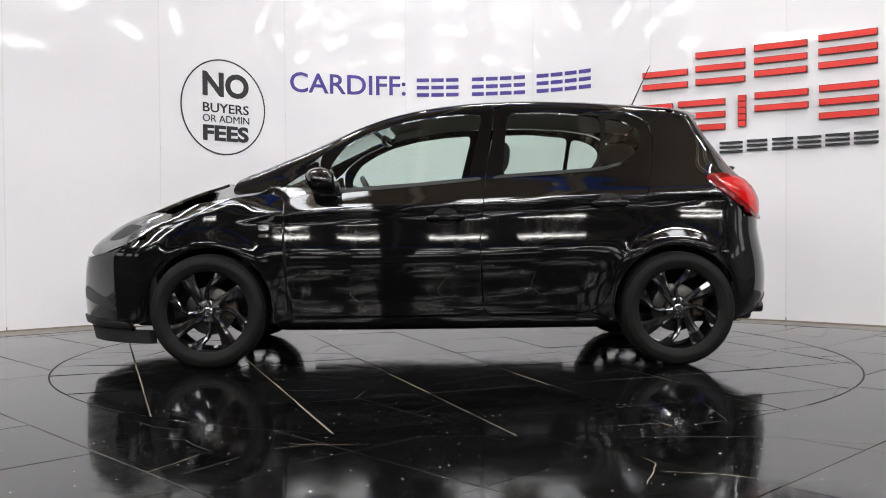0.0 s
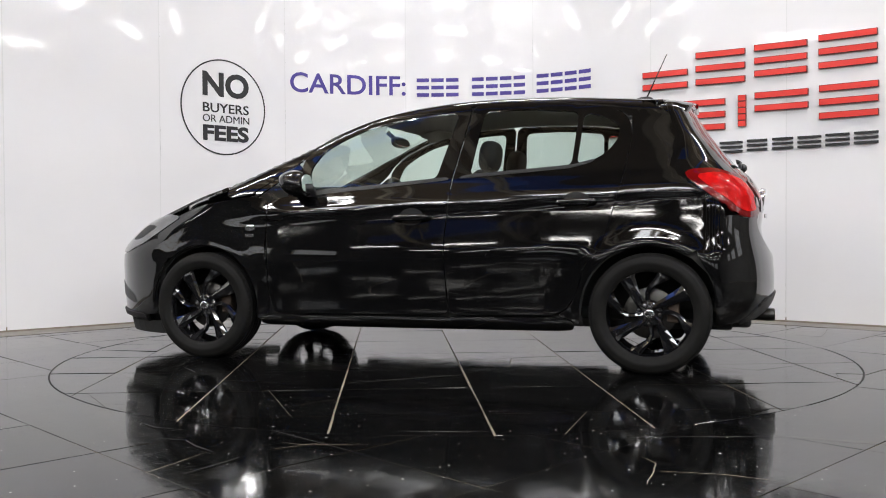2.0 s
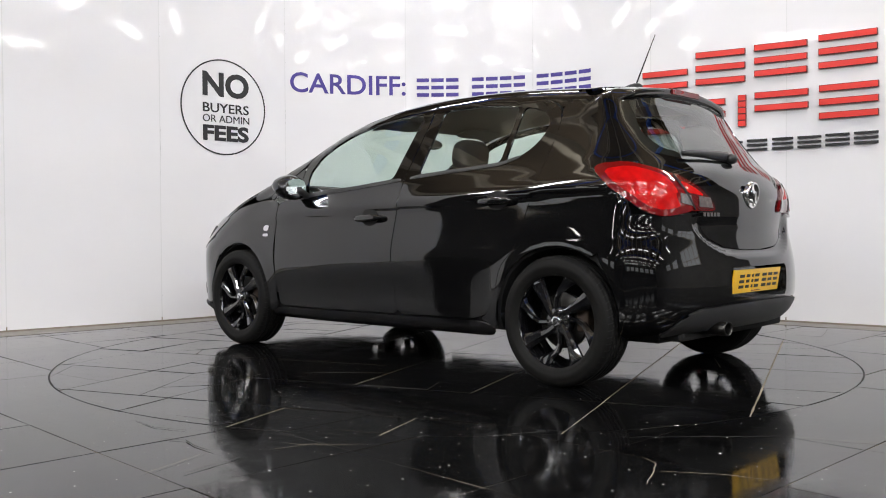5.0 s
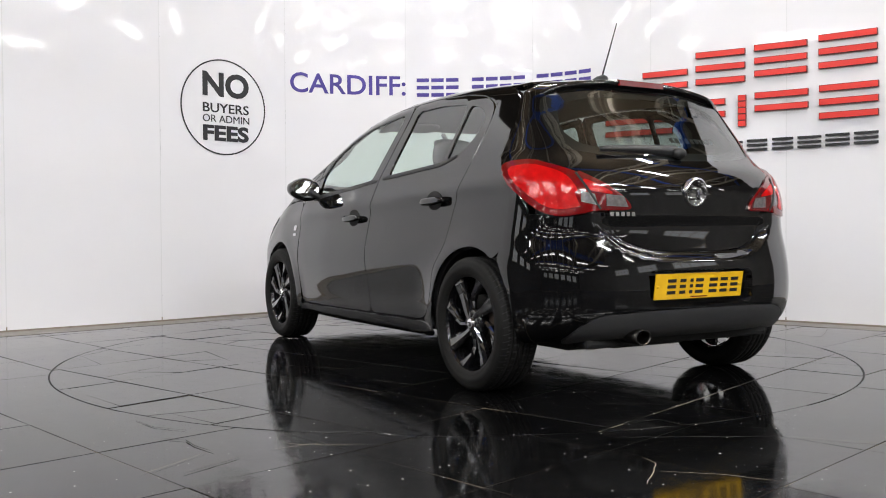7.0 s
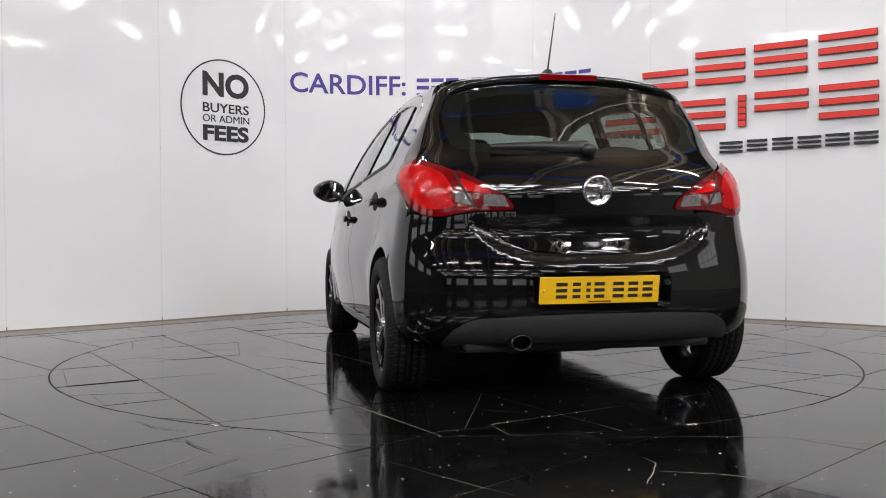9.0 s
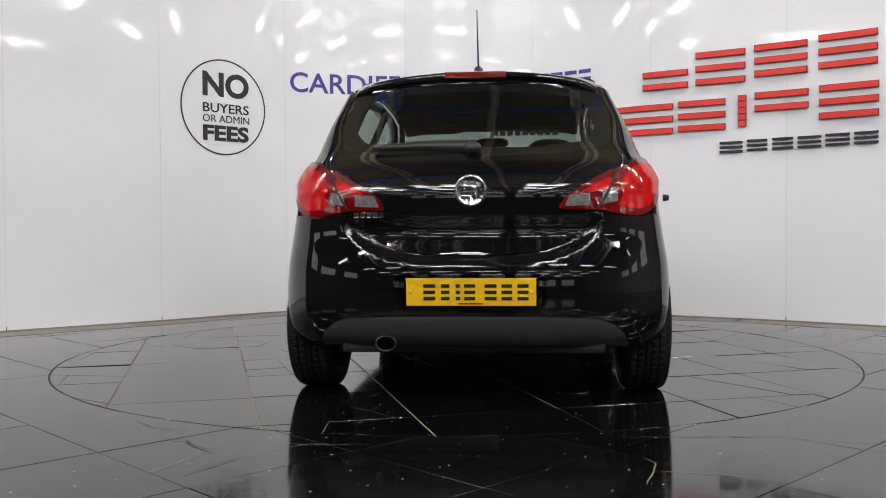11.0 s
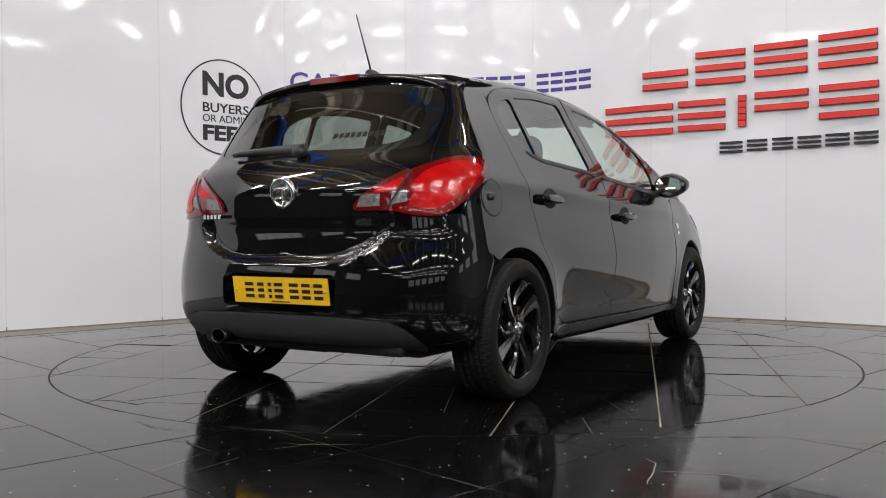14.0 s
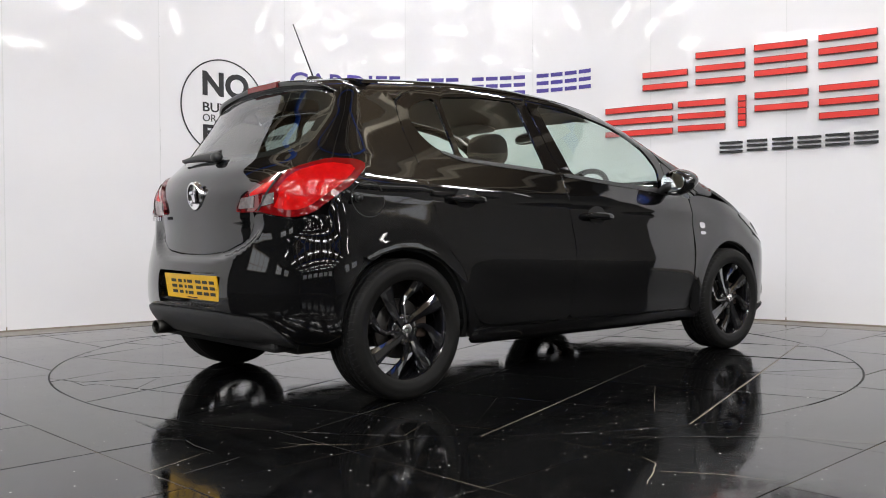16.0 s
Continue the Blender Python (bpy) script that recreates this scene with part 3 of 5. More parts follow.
def slab(outline, rng, top=0.0, shrink=.0):
    """A thin stone slab with a small arris, lying very slightly out of level."""
    cx, cy = np.mean([p[0] for p in outline]), np.mean([p[1] for p in outline])
    area = sum(a[0] * b[1] - a[1] * b[0] for a, b in zip(outline, outline[1:] + outline[:1]))
    if area < 0:
        outline = outline[::-1]
    gx, gy, dz = rng.uniform(-.0042, .0042), rng.uniform(-.0042, .0042), rng.uniform(-.0012, .0)
    rings = []
    for inset, z in ((0, -.014), (0, -.0010), (.0011, 0)):
        ring = []
        for x, y in outline:
            l = math.hypot(x - cx, y - cy) or 1
            k = 1 - (inset + shrink) / l
            px, py = cx + (x - cx) * k, cy + (y - cy) * k
            ring.append((px - cx, py - cy, top + z + dz + gx * (px - cx) + gy * (py - cy)))
        rings.append(ring)
    n = len(outline)
    vs = [v for r in rings for v in r]
    fs = [(i * n + k, i * n + (k + 1) % n, (i + 1) * n + (k + 1) % n, (i + 1) * n + k) for i in range(2) for k in range(n)]
    fs.append(tuple(range(2 * n, 3 * n)))
    return (cx, cy), vs, fs


def build_floor():
    floor = tagged(place("floor", mesh("floor", [(-14, -27, -.005), (14, -27, -.005), (14, 13, -.005), (-14, 13, -.005)], [(0, 1, 2, 3)], CONCRETE, False)),
                   "polished black granite floor tiles with sandy joints", "floor", kind="structure")
    place("grout_bed", mesh("grout_bed", [(-11.9, -13.9, -.0038), (11.9, -13.9, -.0038), (11.9, 5.9, -.0038), (-11.9, 5.9, -.0038)], [(0, 1, 2, 3)], GROUT, False), floor)
    rng = random.Random(4)
    turn = radians(45)
    rest_v, rest_f = [], []
    for i in range(-28, 28):
        for j in range(-28, 28):
            x0, y0 = -1.379 + TILE * i, -2.096 + TILE * j
            mx, my = ((x0 + .3) - (y0 + .3)) * .7071, ((x0 + .3) + (y0 + .3)) * .7071
            if not (-11.4 < mx < 11.4 and -13.4 < my < 5.4):
                continue
            o = tile_outline(x0, y0, TILE, turn, False)
            if not o:
                continue
            if not (-4.6 < mx < 4.4 and -5.2 < my < 3.3):
                k = len(rest_v)
                rest_v += [(x, y, 0) for x, y in o]
                rest_f.append(tuple(range(k, k + len(o))))
                continue
            pieces = [o]
            if my > -1.0 and rng.random() < .16:
                c = (mx + rng.uniform(-.15, .15), my + rng.uniform(-.15, .15))
                a = rng.uniform(0, math.pi)
                if len(o) == 4:
                    pieces = split(o, c, (math.cos(a), math.sin(a)))
            for q in pieces:
                c, vs, fs = slab(q, rng, shrink=0 if len(pieces) == 1 else .0018)
                place("tile", mesh("tile", vs, fs, GRANITE, False), floor, "", Matrix.Translation((c[0], c[1], 0)))
    # worn cracks in the near tiles: way points, half width, and what has settled in them
    for way, w, mat in (([(-1.039, -2.266), (-.94, -2.294), (-.887, -2.378), (-.80, -2.466)], .0030, GAP), ([(-.819, -2.738), (-.695, -2.535)], .0024, GAP),
                        ([(-1.237, -1.958), (-1.12, -2.081), (-.985, -2.14)], .0016, GAP), ([(.566, -2.271), (.85, -2.268), (1.172, -2.262)], .0022, GAP),
                        ([(1.172, -2.262), (1.52, -2.40)], .0011, GROUT), ([(.551, -2.861), (.60, -2.72), (.628, -2.621), (.60, -2.545)], .0019, GROUT), ([(.60, -2.72), (.80, -2.76), (.93, -2.83)], .0014, GROUT),
                        ([(-.30, -2.36), (-.52, -2.37), (-.60, -2.33)], .0013, GROUT), ([(-.95, -2.75), (-.82, -2.47)], .0010, GROUT), ([(-.62, -2.44), (-.45, -2.33)], .0010, GROUT)):
        pts = []
        for a, b in zip(way, way[1:]):
            n = max(2, int(math.dist(a, b) / .03))
            pts += [(a[0] + (b[0] - a[0]) * k / n + rng.uniform(-.003, .003), a[1] + (b[1] - a[1]) * k / n + rng.uniform(-.003, .003)) for k in range(n)]
        pts.append(way[-1])
        vs, fs = [], []
        for k, q in enumerate(pts):
            a, b = pts[max(k - 1, 0)], pts[min(k + 1, len(pts) - 1)]
            l = math.dist(a, b)
            h = w * rng.uniform(.6, 1.3) * min(1, .25 + 4 * min(k, len(pts) - 1 - k) / len(pts))
            nx, ny = -(b[1] - a[1]) / l * h, (b[0] - a[0]) / l * h
            vs += [(q[0] + nx, q[1] + ny, .0019), (q[0] - nx, q[1] - ny, .0019)]
            if k:
                fs.append((2 * k - 2, 2 * k - 1, 2 * k + 1, 2 * k))
        place("crack", mesh("crack", vs, fs, mat, False), floor)
    tagged(place("far_tiling", mesh("far_tiling", rest_v, rest_f, GRANITE, False), floor), kind="stuff")


def build_turntable():
    table = tagged(new("turntable"), "round motor turntable faced with cracked black granite tiles", "turntable")
    n = 128
    vs = [(0, 0, -.0040)] + [((RADIUS - .002) * math.cos(2 * math.pi * k / n), (RADIUS - .002) * math.sin(2 * math.pi * k / n), -.0040) for k in range(n)]
    place("bed", mesh("bed", vs, [(0, 1 + k, 1 + (k + 1) % n) for k in range(n)], GROUT, False), table)
    vs, fs = [], []
    for k in range(n):
        a = 2 * math.pi * k / n
        vs += [((RADIUS + d) * math.cos(a), (RADIUS + d) * math.sin(a), -.0035) for d in (-.006, .006)]
        fs.append((2 * k, 2 * k + 1, (2 * k + 3) % (2 * n), (2 * k + 2) % (2 * n)))
    place("ring_gap", mesh("ring_gap", vs, fs, GAP, False), table)
    rng = random.Random(11)
    turn = radians(21.4)
    for i in range(-5, 5):
        for j in range(-5, 5):
            o = tile_outline(-.006 + TILE * i, -.640 + TILE * (j + 1), TILE, turn, True)
            if not o:
                continue
            pieces = [o]
            if rng.random() < .42:
                c = (np.mean([p[0] for p in o]) + rng.uniform(-.12, .12), np.mean([p[1] for p in o]) + rng.uniform(-.12, .12))
                a = rng.uniform(0, math.pi)
                pieces = split(o, c, (math.cos(a), math.sin(a)))
                if rng.random() < .6 and len(pieces) == 2:
                    a += rng.uniform(.7, 2.2)
                    pieces = pieces[:1] + split(pieces[1], c, (math.cos(a), math.sin(a)))
            for q in pieces:
                c, vs, fs = slab(q, rng, shrink=0 if len(pieces) == 1 else .0022)
                place("tile", mesh("tile", vs, fs, GRANITE, False), table, "", Matrix.Translation((c[0], c[1], 0)))
    return table


# ---- the hall round it ----
def build_hall():
    def wall(name, a, b, mat=HALL, words="dark grey sheeted wall of the hall"):
        d = Vector((b[0] - a[0], b[1] - a[1], 0))
        ob = part(name, box(d.length, .15, CEILING + .3, 0, (0, 0, CEILING / 2)), mat, None, "", False, pose((a[0] + b[0]) / 2, (a[1] + b[1]) / 2, 0, 0, 0, math.degrees(math.atan2(d.y, d.x))))
        tagged(ob, words, "wall", kind="structure")
    wall("wall_south", (-12, -26), (12, -26))
    wall("wall_north", (-12, 6), (12, 6))
    wall("wall_east", (12, -26), (12, 6), PALE_HALL, "pale sheeted side wall of the hall")
    wall("wall_west", (-12, -26), (-12, 6))
    roof = part("ceiling", box(24.2, 32.2, .1, 0, (0, -10, CEILING + .06)), ROOF, None, "", False)
    tagged(roof, "brown boarded hall roof", "ceiling", kind="structure")
    web = join([rod((x, 0, CEILING - .75), (x + .9, 0, CEILING - .08), .035, .035, 6) for x in np.arange(-11.7, 11, 1.8)] + [rod((x + .9, 0, CEILING - .08), (x + 1.8, 0, CEILING - .75), .035, .035, 6) for x in np.arange(-11.7, 11, 1.8)])
    first = None
    for x in (-9.3, -6.3, -4.4, -2.2, 0, 2.2, 4.4, 6.3, 9.3):
        if first is None:
            first = t = tagged(new("roof_truss"), "dull brown steel roof truss", "truss", group="roof trusses")
            t.matrix_basis = pose(x, -8, 0, 0, 0, 90)
            part("bottom_chord", box(23.8, .12, .14, 0, (0, 0, CEILING - .75)), BEAM, t, "", False)
            part("top_chord", box(23.8, .12, .12, 0, (0, 0, CEILING - .05)), BEAM, t, "", False)
            place("web", mesh("web", *web, BEAM, False), t)
        else:
            copy_thing(first, pose(x, -8, 0, 0, 0, 90))
    for y in (-21.0, -16.0, -10.2, -5.2, -2.6, 1.4):
        b = part("roof_beam", box(23.8, .24, .30, .01, (0, y, CEILING - .14)), BLUE_STEEL, None, "", False)
        tagged(b, "blue painted steel roof beam", "beam", group="blue beams")
    for x, y in SKYLIGHTS:
        s = tagged(new("skylight"), "bright translucent skylight sheet in the roof", "skylight", group="skylights")
        part("sheet", box(.85, 2.1, .02, 0, (x, y, CEILING - .01)), SKYPANE, s, "", False)
        for k in (-1, 1):
            part("frame_bar", box(.07, 2.2, .09, 0, (x + k * .46, y, CEILING - .03)), BEAM, s, "", False)
    first = None
    for x, y in TUBES + FAR_TUBES:
        if first is None:
            first = s = tagged(new("fluorescent_light"), "lit fluorescent batten hung from the roof on rods", "light", group="fluorescent lights")
            part("housing", box(1.6, .12, .05, .008, (0, 0, CEILING - 1.80)), JOINT, s, "", False)
            for k in (-.028, .028):
                v, f = rod((-.76, k, CEILING - 1.842), (.76, k, CEILING - 1.842), .015, .015, 8)
                place("tube", mesh("tube", v, f, TUBE), s)
            for k in (-.6, .6):
                v, f = rod((k, 0, CEILING - 1.78), (k, 0, CEILING + .02), .006, .006, 6)
                place("drop_rod", mesh("drop_rod", v, f, BEAM), s)
            s.matrix_basis = pose(x, y, 0)
        else:
            copy_thing(first, pose(x, y, 0))
    # high windows in the far wall and the side walls
    n = 1
    for x, y, turn in [(x, -25.9, 0) for x in (-8.8, -5.3, -1.8, 1.8, 5.3, 8.8)] + [(sx * 11.9, y, 90) for sx in (-1, 1) for y in (-12.5, -8.5, -4.5)]:
        w = tagged(new("window_%d" % n), "high daylit factory window with small panes", "window", kind="structure")
        n += 1
        w.matrix_basis = pose(x, y, 3.3, 0, 0, turn)
        part("window_frame", box(2.4, .10, 1.3, 0), BEAM, w, "", False)
        for i in range(4):
            for k in range(2):
                part("pane", box(.52, .12, .56, 0, (-.87 + .58 * i, 0, -.31 + .62 * k)), FAR_PANE, w, "", False)


build_wall()
build_signs()
build_hall()


# ---- the car ----
HUBS = ((1.255, .306), (-1.255, .306))
CAR_SHIFT = (0.07, -0.214)


def z_at(x, y):
    q, _ = on_body(np.array([[x, y]], float), "top")
    return float(q[0, 2])


def edge_y(x):
    return .545 + .13 * min(1, max(0, (x - .22) / .8))


def build_body(car):
    # outlines on the flank, as (x, z)
    front_glass = [(.575, .950), (.612, 1.075), (.545, 1.180), (.435, 1.248), (.315, 1.301), (.135, 1.344), (-.054, 1.368), (-.222, 1.378), (-.136, 1.006), (.136, .980)]
    rear_glass = [(-.316, 1.024), (-.362, 1.380), (-.62, 1.383), (-.878, 1.360), (-.855, 1.062)]
    quarter_glass = [(-.905, 1.354), (-1.015, 1.328), (-1.088, 1.282), (-1.099, 1.225), (-1.052, 1.148), (-.985, 1.098), (-.882, 1.066)]
    small_glass = [(.945, .912), (.735, 1.052), (.712, 1.030), (.722, .915), (.94, .892)]
    front_top = [(.662, 1.125), (.622, 1.180), (.515, 1.258), (.326, 1.338), (.135, 1.388), (-.10, 1.414), (-.292, 1.420)]
    b_seam = [(-.220, .996), (-.190, .663), (-.198, .454), (-.211, .284)]
    rear_top = [(-.305, 1.420), (-.566, 1.424), (-.86, 1.408), (-1.036, 1.378), (-1.125, 1.335), (-1.157, 1.270)]
    rear_back = [(-1.154, 1.18), (-1.122, 1.016), (-1.083, .872), (-1.018, .650), (-.925, .545), (-.895, .416), (-.835, .320), (-.757, .289)]
    front_door = [(.835, .640), (.846, .700), (.843, .843), (.842, .905), (.655, .938)] + front_top + [(-.256, 1.2)] + b_seam + [(.80, .276), (.815, .300), (.832, .42)]
    rear_door = [(-.263, 1.2)] + rear_top[:] + rear_back + [(-.217, .284), (-.204, .454), (-.196, .663), (-.226, .996)]
    # outline of the wing: over the wheel arch, down to the sill, up the door's edge, forward along the bonnet
    wing = arc(1.255, .306, .352, 48, 190, 20) + [(.885, .235), (.836, .272), (.838, .42), (.856, .64), (.851, .843), (.850, .905), (.90, .925), (1.0, .925), (1.155, .905), (1.30, .882), (1.462, .82), (1.575, .742), (1.60, .70)]
    sill = [(.845, .262), (-.78, .276), (-.86, .262), (-.885, .215), (-.80, .205), (.85, .20), (.90, .222)]
    rail_low = [(1.13, .925), (.955, .945), (.748, 1.072), (.672, 1.13)] + [(x + .004, z + .006) for x, z in front_top[1:]] + [(x, z + .006) for x, z in rear_top[:-1]] + [(-1.150, 1.32)]
    rail_up = [(x, z_at(x, edge_y(x)) + .002) for x in (-1.22, -1.0, -.8, -.6, -.4, -.2, 0, .15, .3, .45, .6, .75, .9, 1.02, 1.10)]
    quarter = [(-1.160, 1.270), (-1.157, 1.18), (-1.126, 1.016), (-1.087, .872), (-1.022, .650), (-.930, .544), (-.900, .416), (-.840, .316), (-.785, .290), (-.862, .272), (-.892, .240)] + arc(-1.255, .306, .352, -8, 122, 20) + [
        (-1.484, .628), (-1.553, .706), (-1.628, .804), (-1.585, .868), (-1.505, .932), (-1.432, 1.004), (-1.462, 1.024), (-1.56, 1.034), (-1.607, 1.034),
        (-1.575, 1.10), (-1.50, 1.165), (-1.41, 1.222), (-1.35, 1.275), (-1.345, 1.33), (-1.28, 1.375), (-1.22, z_at(-1.22, .545)), (-1.150, 1.33)]
    pillar = [(.955, .937), (.858, .905), (.66, .94), (.668, 1.12), (.748, 1.064)]
    for side in ("left", "right"):
        s = 1 if side == "left" else -1
        door = panel("front_door", front_door, side, PAINT, car, [front_glass], label="black front door with window")
        panel("window_pane", front_glass, side, GLASS, door, gap=.05, lift=-.007, thick=0, label="greenish clear window glass").visible_shadow = False
        door2 = panel("rear_door", rear_door, side, PAINT, car, [rear_glass, quarter_glass], label="black rear door with window")
        panel("window_pane", rear_glass, side, PRIVACY, door2, gap=.05, lift=-.007, thick=0, label="greenish tinted window glass").visible_shadow = False
        panel("quarter_pane", quarter_glass, side, PRIVACY, door2, gap=.05, lift=-.007, thick=0, label="greenish tinted window glass").visible_shadow = False
        # rubber seals along the glass feet
        panel("window_seal", [(.60, .925), (.58, .953), (.136, .984), (-.138, 1.010), (-.20, 1.014), (-.205, .998), (.13, .966), (.5, .936)], side, TRIM, door, lift=.004, thick=.008)
        panel("window_seal", [(-.25, 1.004), (-.30, 1.026), (-.855, 1.066), (-.98, 1.098), (-.965, 1.080), (-.85, 1.048)], side, TRIM, door2, lift=.004, thick=.008)
        panel("front_wing", wing, side, PAINT, car, label="black front wing over the wheel")
        pl = panel("pillar_corner", pillar, side, PAINT, car, [small_glass])
        panel("corner_pane", small_glass, side, GLASS, pl, gap=.05, lift=-.006, thick=0, label="small triangular window glass").visible_shadow = False
        panel("sill", sill, side, PAINT, car)
        panel("roof_rail", rail_low + rail_up, side, PAINT, car, gap=.022)
        panel("quarter_panel", quarter, side, PAINT, car, label="black rear quarter panel over the wheel")
        panel("inner_side", [(1.62, .27), (1.6, .70), (1.1, .88), (.85, .88), (-.2, .96), (-1.1, 1.0), (-1.55, .98), (-1.62, .80), (-1.62, .27), (-1.58, .23), (1.5, .22)], side, INNER, car,
              [arc(cx, cz, .345, 0, 342, 20) for cx, cz in HUBS], gap=.06, lift=-.028, thick=0, round_=0, hole_round=0)
        panel("inner_pillar", [(-1.09, 1.02), (-1.13, 1.2), (-1.12, 1.32), (-1.3, 1.33), (-1.52, 1.1), (-1.55, .98), (-1.1, .97)], side, LINING, car, gap=.05, lift=-.028, thick=0)
        for cx, cz in HUBS:
            rings = []
            for a in np.linspace(3, 177, 24):
                c, sn = math.cos(radians(a)), math.sin(radians(a))
                rings.append([(cx + .350 * c, s * .805, cz + .350 * sn), (cx + .347 * c, s * .60, cz + .347 * sn), (cx + .05 * c, s * .59, cz + .05 * sn)])
            v, f = loft(rings, closed=False, caps=False)
            place("wheel_liner", mesh("wheel_liner", v, f, INNER), car)
        # door handles: a bar over a flat matt black oval, the cup's shade as colour
        for d, x, z in ((door, -.010, .800), (door2, -.890, .872)):
            hv, hf = blob(.210, .030, .040, (0, 0, 0), 2.7, 24, 12)
            h = place("handle_bar", mesh("handle_bar", hv, hf, PAINT), d, "glossy black door handle")
            y = float(side_y(np.array([x]), np.array([z]))[0])
            h.matrix_basis = pose(x, s * (y + .028), z, 0, 1.5, 0)
            for dx in (-.085, .085):
                v, f = rod((x + dx, s * (y - .01), z), (x + dx, s * (y + .022), z), .012, .012, 10)
                place("handle_post", mesh("handle_post", v, f, PAINT), d)
            panel("handle_cup_shade", [(x + .068 * math.cos(a), z + .004 + .047 * math.sin(a)) for a in np.linspace(0, 2 * math.pi, 18)[:-1]], side, GAP, d, gap=.02, lift=.0025, thick=.006, round_=1)
        # door mirror
        mir = tagged(new("door_mirror"))
        mir.parent = car
        v, f = blob(.190, .205, .150, (0, 0, 0), 2.3, 32, 22)
        v = [(max(x * (1.0 if x > 0 else .8) + .02 * (z / .075), -.050), y, z * (1 - .25 * max(0, s * y / .1))) for x, y, z in v]
        place("housing", mesh("housing", v, f, PAINT), mir, "glossy black mirror shell", pose(.625, s * .895, .990, 0, 0, s * 1))
        ring = [(math.copysign(abs(math.cos(a)) ** .75, math.cos(a)) * .078, math.copysign(abs(math.sin(a)) ** .75, math.sin(a)) * .052) for a in np.linspace(0, 2 * math.pi, 33)[:-1]]
        v, f = loft([[(x, y, z * (1 - .22 * max(0, s * y / .08)) - .004) for y, z in ring] for x in (-.0535, -.0495)])
        place("mirror_pane", mesh("mirror_pane", v, f, MIRROR, False), mir, "silvered mirror glass", pose(.622, s * .895, .990, 0, 2, s * 3))
        v, f = loft([[(.60 + .05 * a, s * (.79 + .02 * k), .925 + .012 * k + .018 * b) for a, b in ((1, -1), (1, 1), (-1, 1), (-1, -1))] for k in range(0, 5)])
        place("mirror_foot", mesh("mirror_foot", v, f, TRIM), mir)
        # small badge on the wing
        for dz, h in ((.026, .034), (-.010, .018)):
            b = panel("wing_badge", [(.985, .708 + dz), (.928, .708 + dz), (.924, .708 + dz + h), (.981, .708 + dz + h)], side, CHROME, car, gap=.02, lift=.003, thick=.004, round_=1, label="small chrome wing badge")
    fl = [(-1.432 + .085 * math.cos(a), .864 + .078 * math.sin(a)) for a in np.linspace(0, 2 * math.pi, 28)[:-1]]
    fl_in = [(-1.432 + .080 * math.cos(a), .864 + .073 * math.sin(a)) for a in np.linspace(0, 2 * math.pi, 28)[:-1]]
    panel("fuel_flap_seam", fl, "right", GAP, car, [fl_in], gap=.01, lift=.0008, thick=0, round_=0, hole_round=0, label="round fuel flap seam")
    panel("fuel_flap", fl_in, "right", PAINT, car, gap=.02, lift=.0025, thick=.004, round_=1, label="round black fuel flap")
    v, f = rod((-1.502, -.812, .866), (-1.502, -.835, .866), .016, .012, 12)
    place("flap_catch", mesh("flap_catch", v, f, TRIM), car)

    # top
    ws = [(1.06, .665), (.9, .64), (.6, .585), (.32, .548), (.30, .4), (.335, 0), (.30, -.4), (.32, -.548), (.6, -.585), (.9, -.64), (1.06, -.665), (1.15, -.45), (1.19, 0), (1.15, .45)]
    panel("windscreen", ws, "top", GLASS, car, gap=.05, lift=-.004, thick=0, label="clear raked windscreen").visible_shadow = False
    panel("screen_band", [(1.20, 0), (1.16, .45), (1.07, .675), (1.02, .655), (1.09, .44), (1.125, 0), (1.09, -.44), (1.02, -.655), (1.07, -.675), (1.16, -.45)], "top", TRIM, car, gap=.03, lift=.002)
    roof = [(.315, .545), (.0, .543), (-1.2, .543), (-1.30, .54), (-1.34, .3), (-1.35, 0), (-1.34, -.3), (-1.30, -.54), (-1.2, -.543), (0, -.543), (.315, -.545), (.295, -.4), (.325, 0), (.295, .4)]
    panel("roof", roof, "top", PAINT, car, gap=.03)
    panel("headlining", roof, "top", LINING, car, gap=.06, lift=-.035, thick=0)
    bonnet = [(1.155, .735), (1.30, .722), (1.46, .715), (1.62, .68), (1.80, .60), (1.93, .47), (2.0, .25), (2.02, 0), (2.0, -.25), (1.93, -.47), (1.80, -.60), (1.62, -.68), (1.46, -.715), (1.30, -.722), (1.155, -.735), (1.19, -.45), (1.225, 0), (1.19, .45)]
    panel("bonnet", bonnet, "top", PAINT, car, gap=.03, label="black bonnet")

    # front end, round an upright axis: (angle, height)
    lamp = [front_at(1.445, .80, .818), front_at(1.58, .79, .738), front_at(1.72, .755, .66), front_at(1.84, .68, .615), front_at(1.92, .60, .60), front_at(1.93, .58, .66), front_at(1.85, .63, .735), front_at(1.70, .70, .80), front_at(1.55, .76, .835)]
    for s in (1, -1):
        h = panel("headlamp", [(s * a, b) for a, b in lamp], "front", LENS_HEAD, car, gap=.025, lift=.004, label="clear headlamp with dark inner reflectors")
        panel("headlamp_bowl", [(s * a, b) for a, b in [front_at(1.62, .77, .765), front_at(1.75, .72, .69), front_at(1.83, .66, .68), front_at(1.72, .71, .77)]], "front", PLASTIC, h, gap=.02, lift=.007, thick=.004)
    w = front_at(1.50, .85, .60)[0]
    bump = [(w, .60), (front_at(1.575, .835, .5)[0], .50), (front_at(1.60, .83, .38)[0], .38), (front_at(1.60, .82, .25)[0], .25), (front_at(1.75, .77, .235)[0], .235), (.5, .235), (0, .235)]
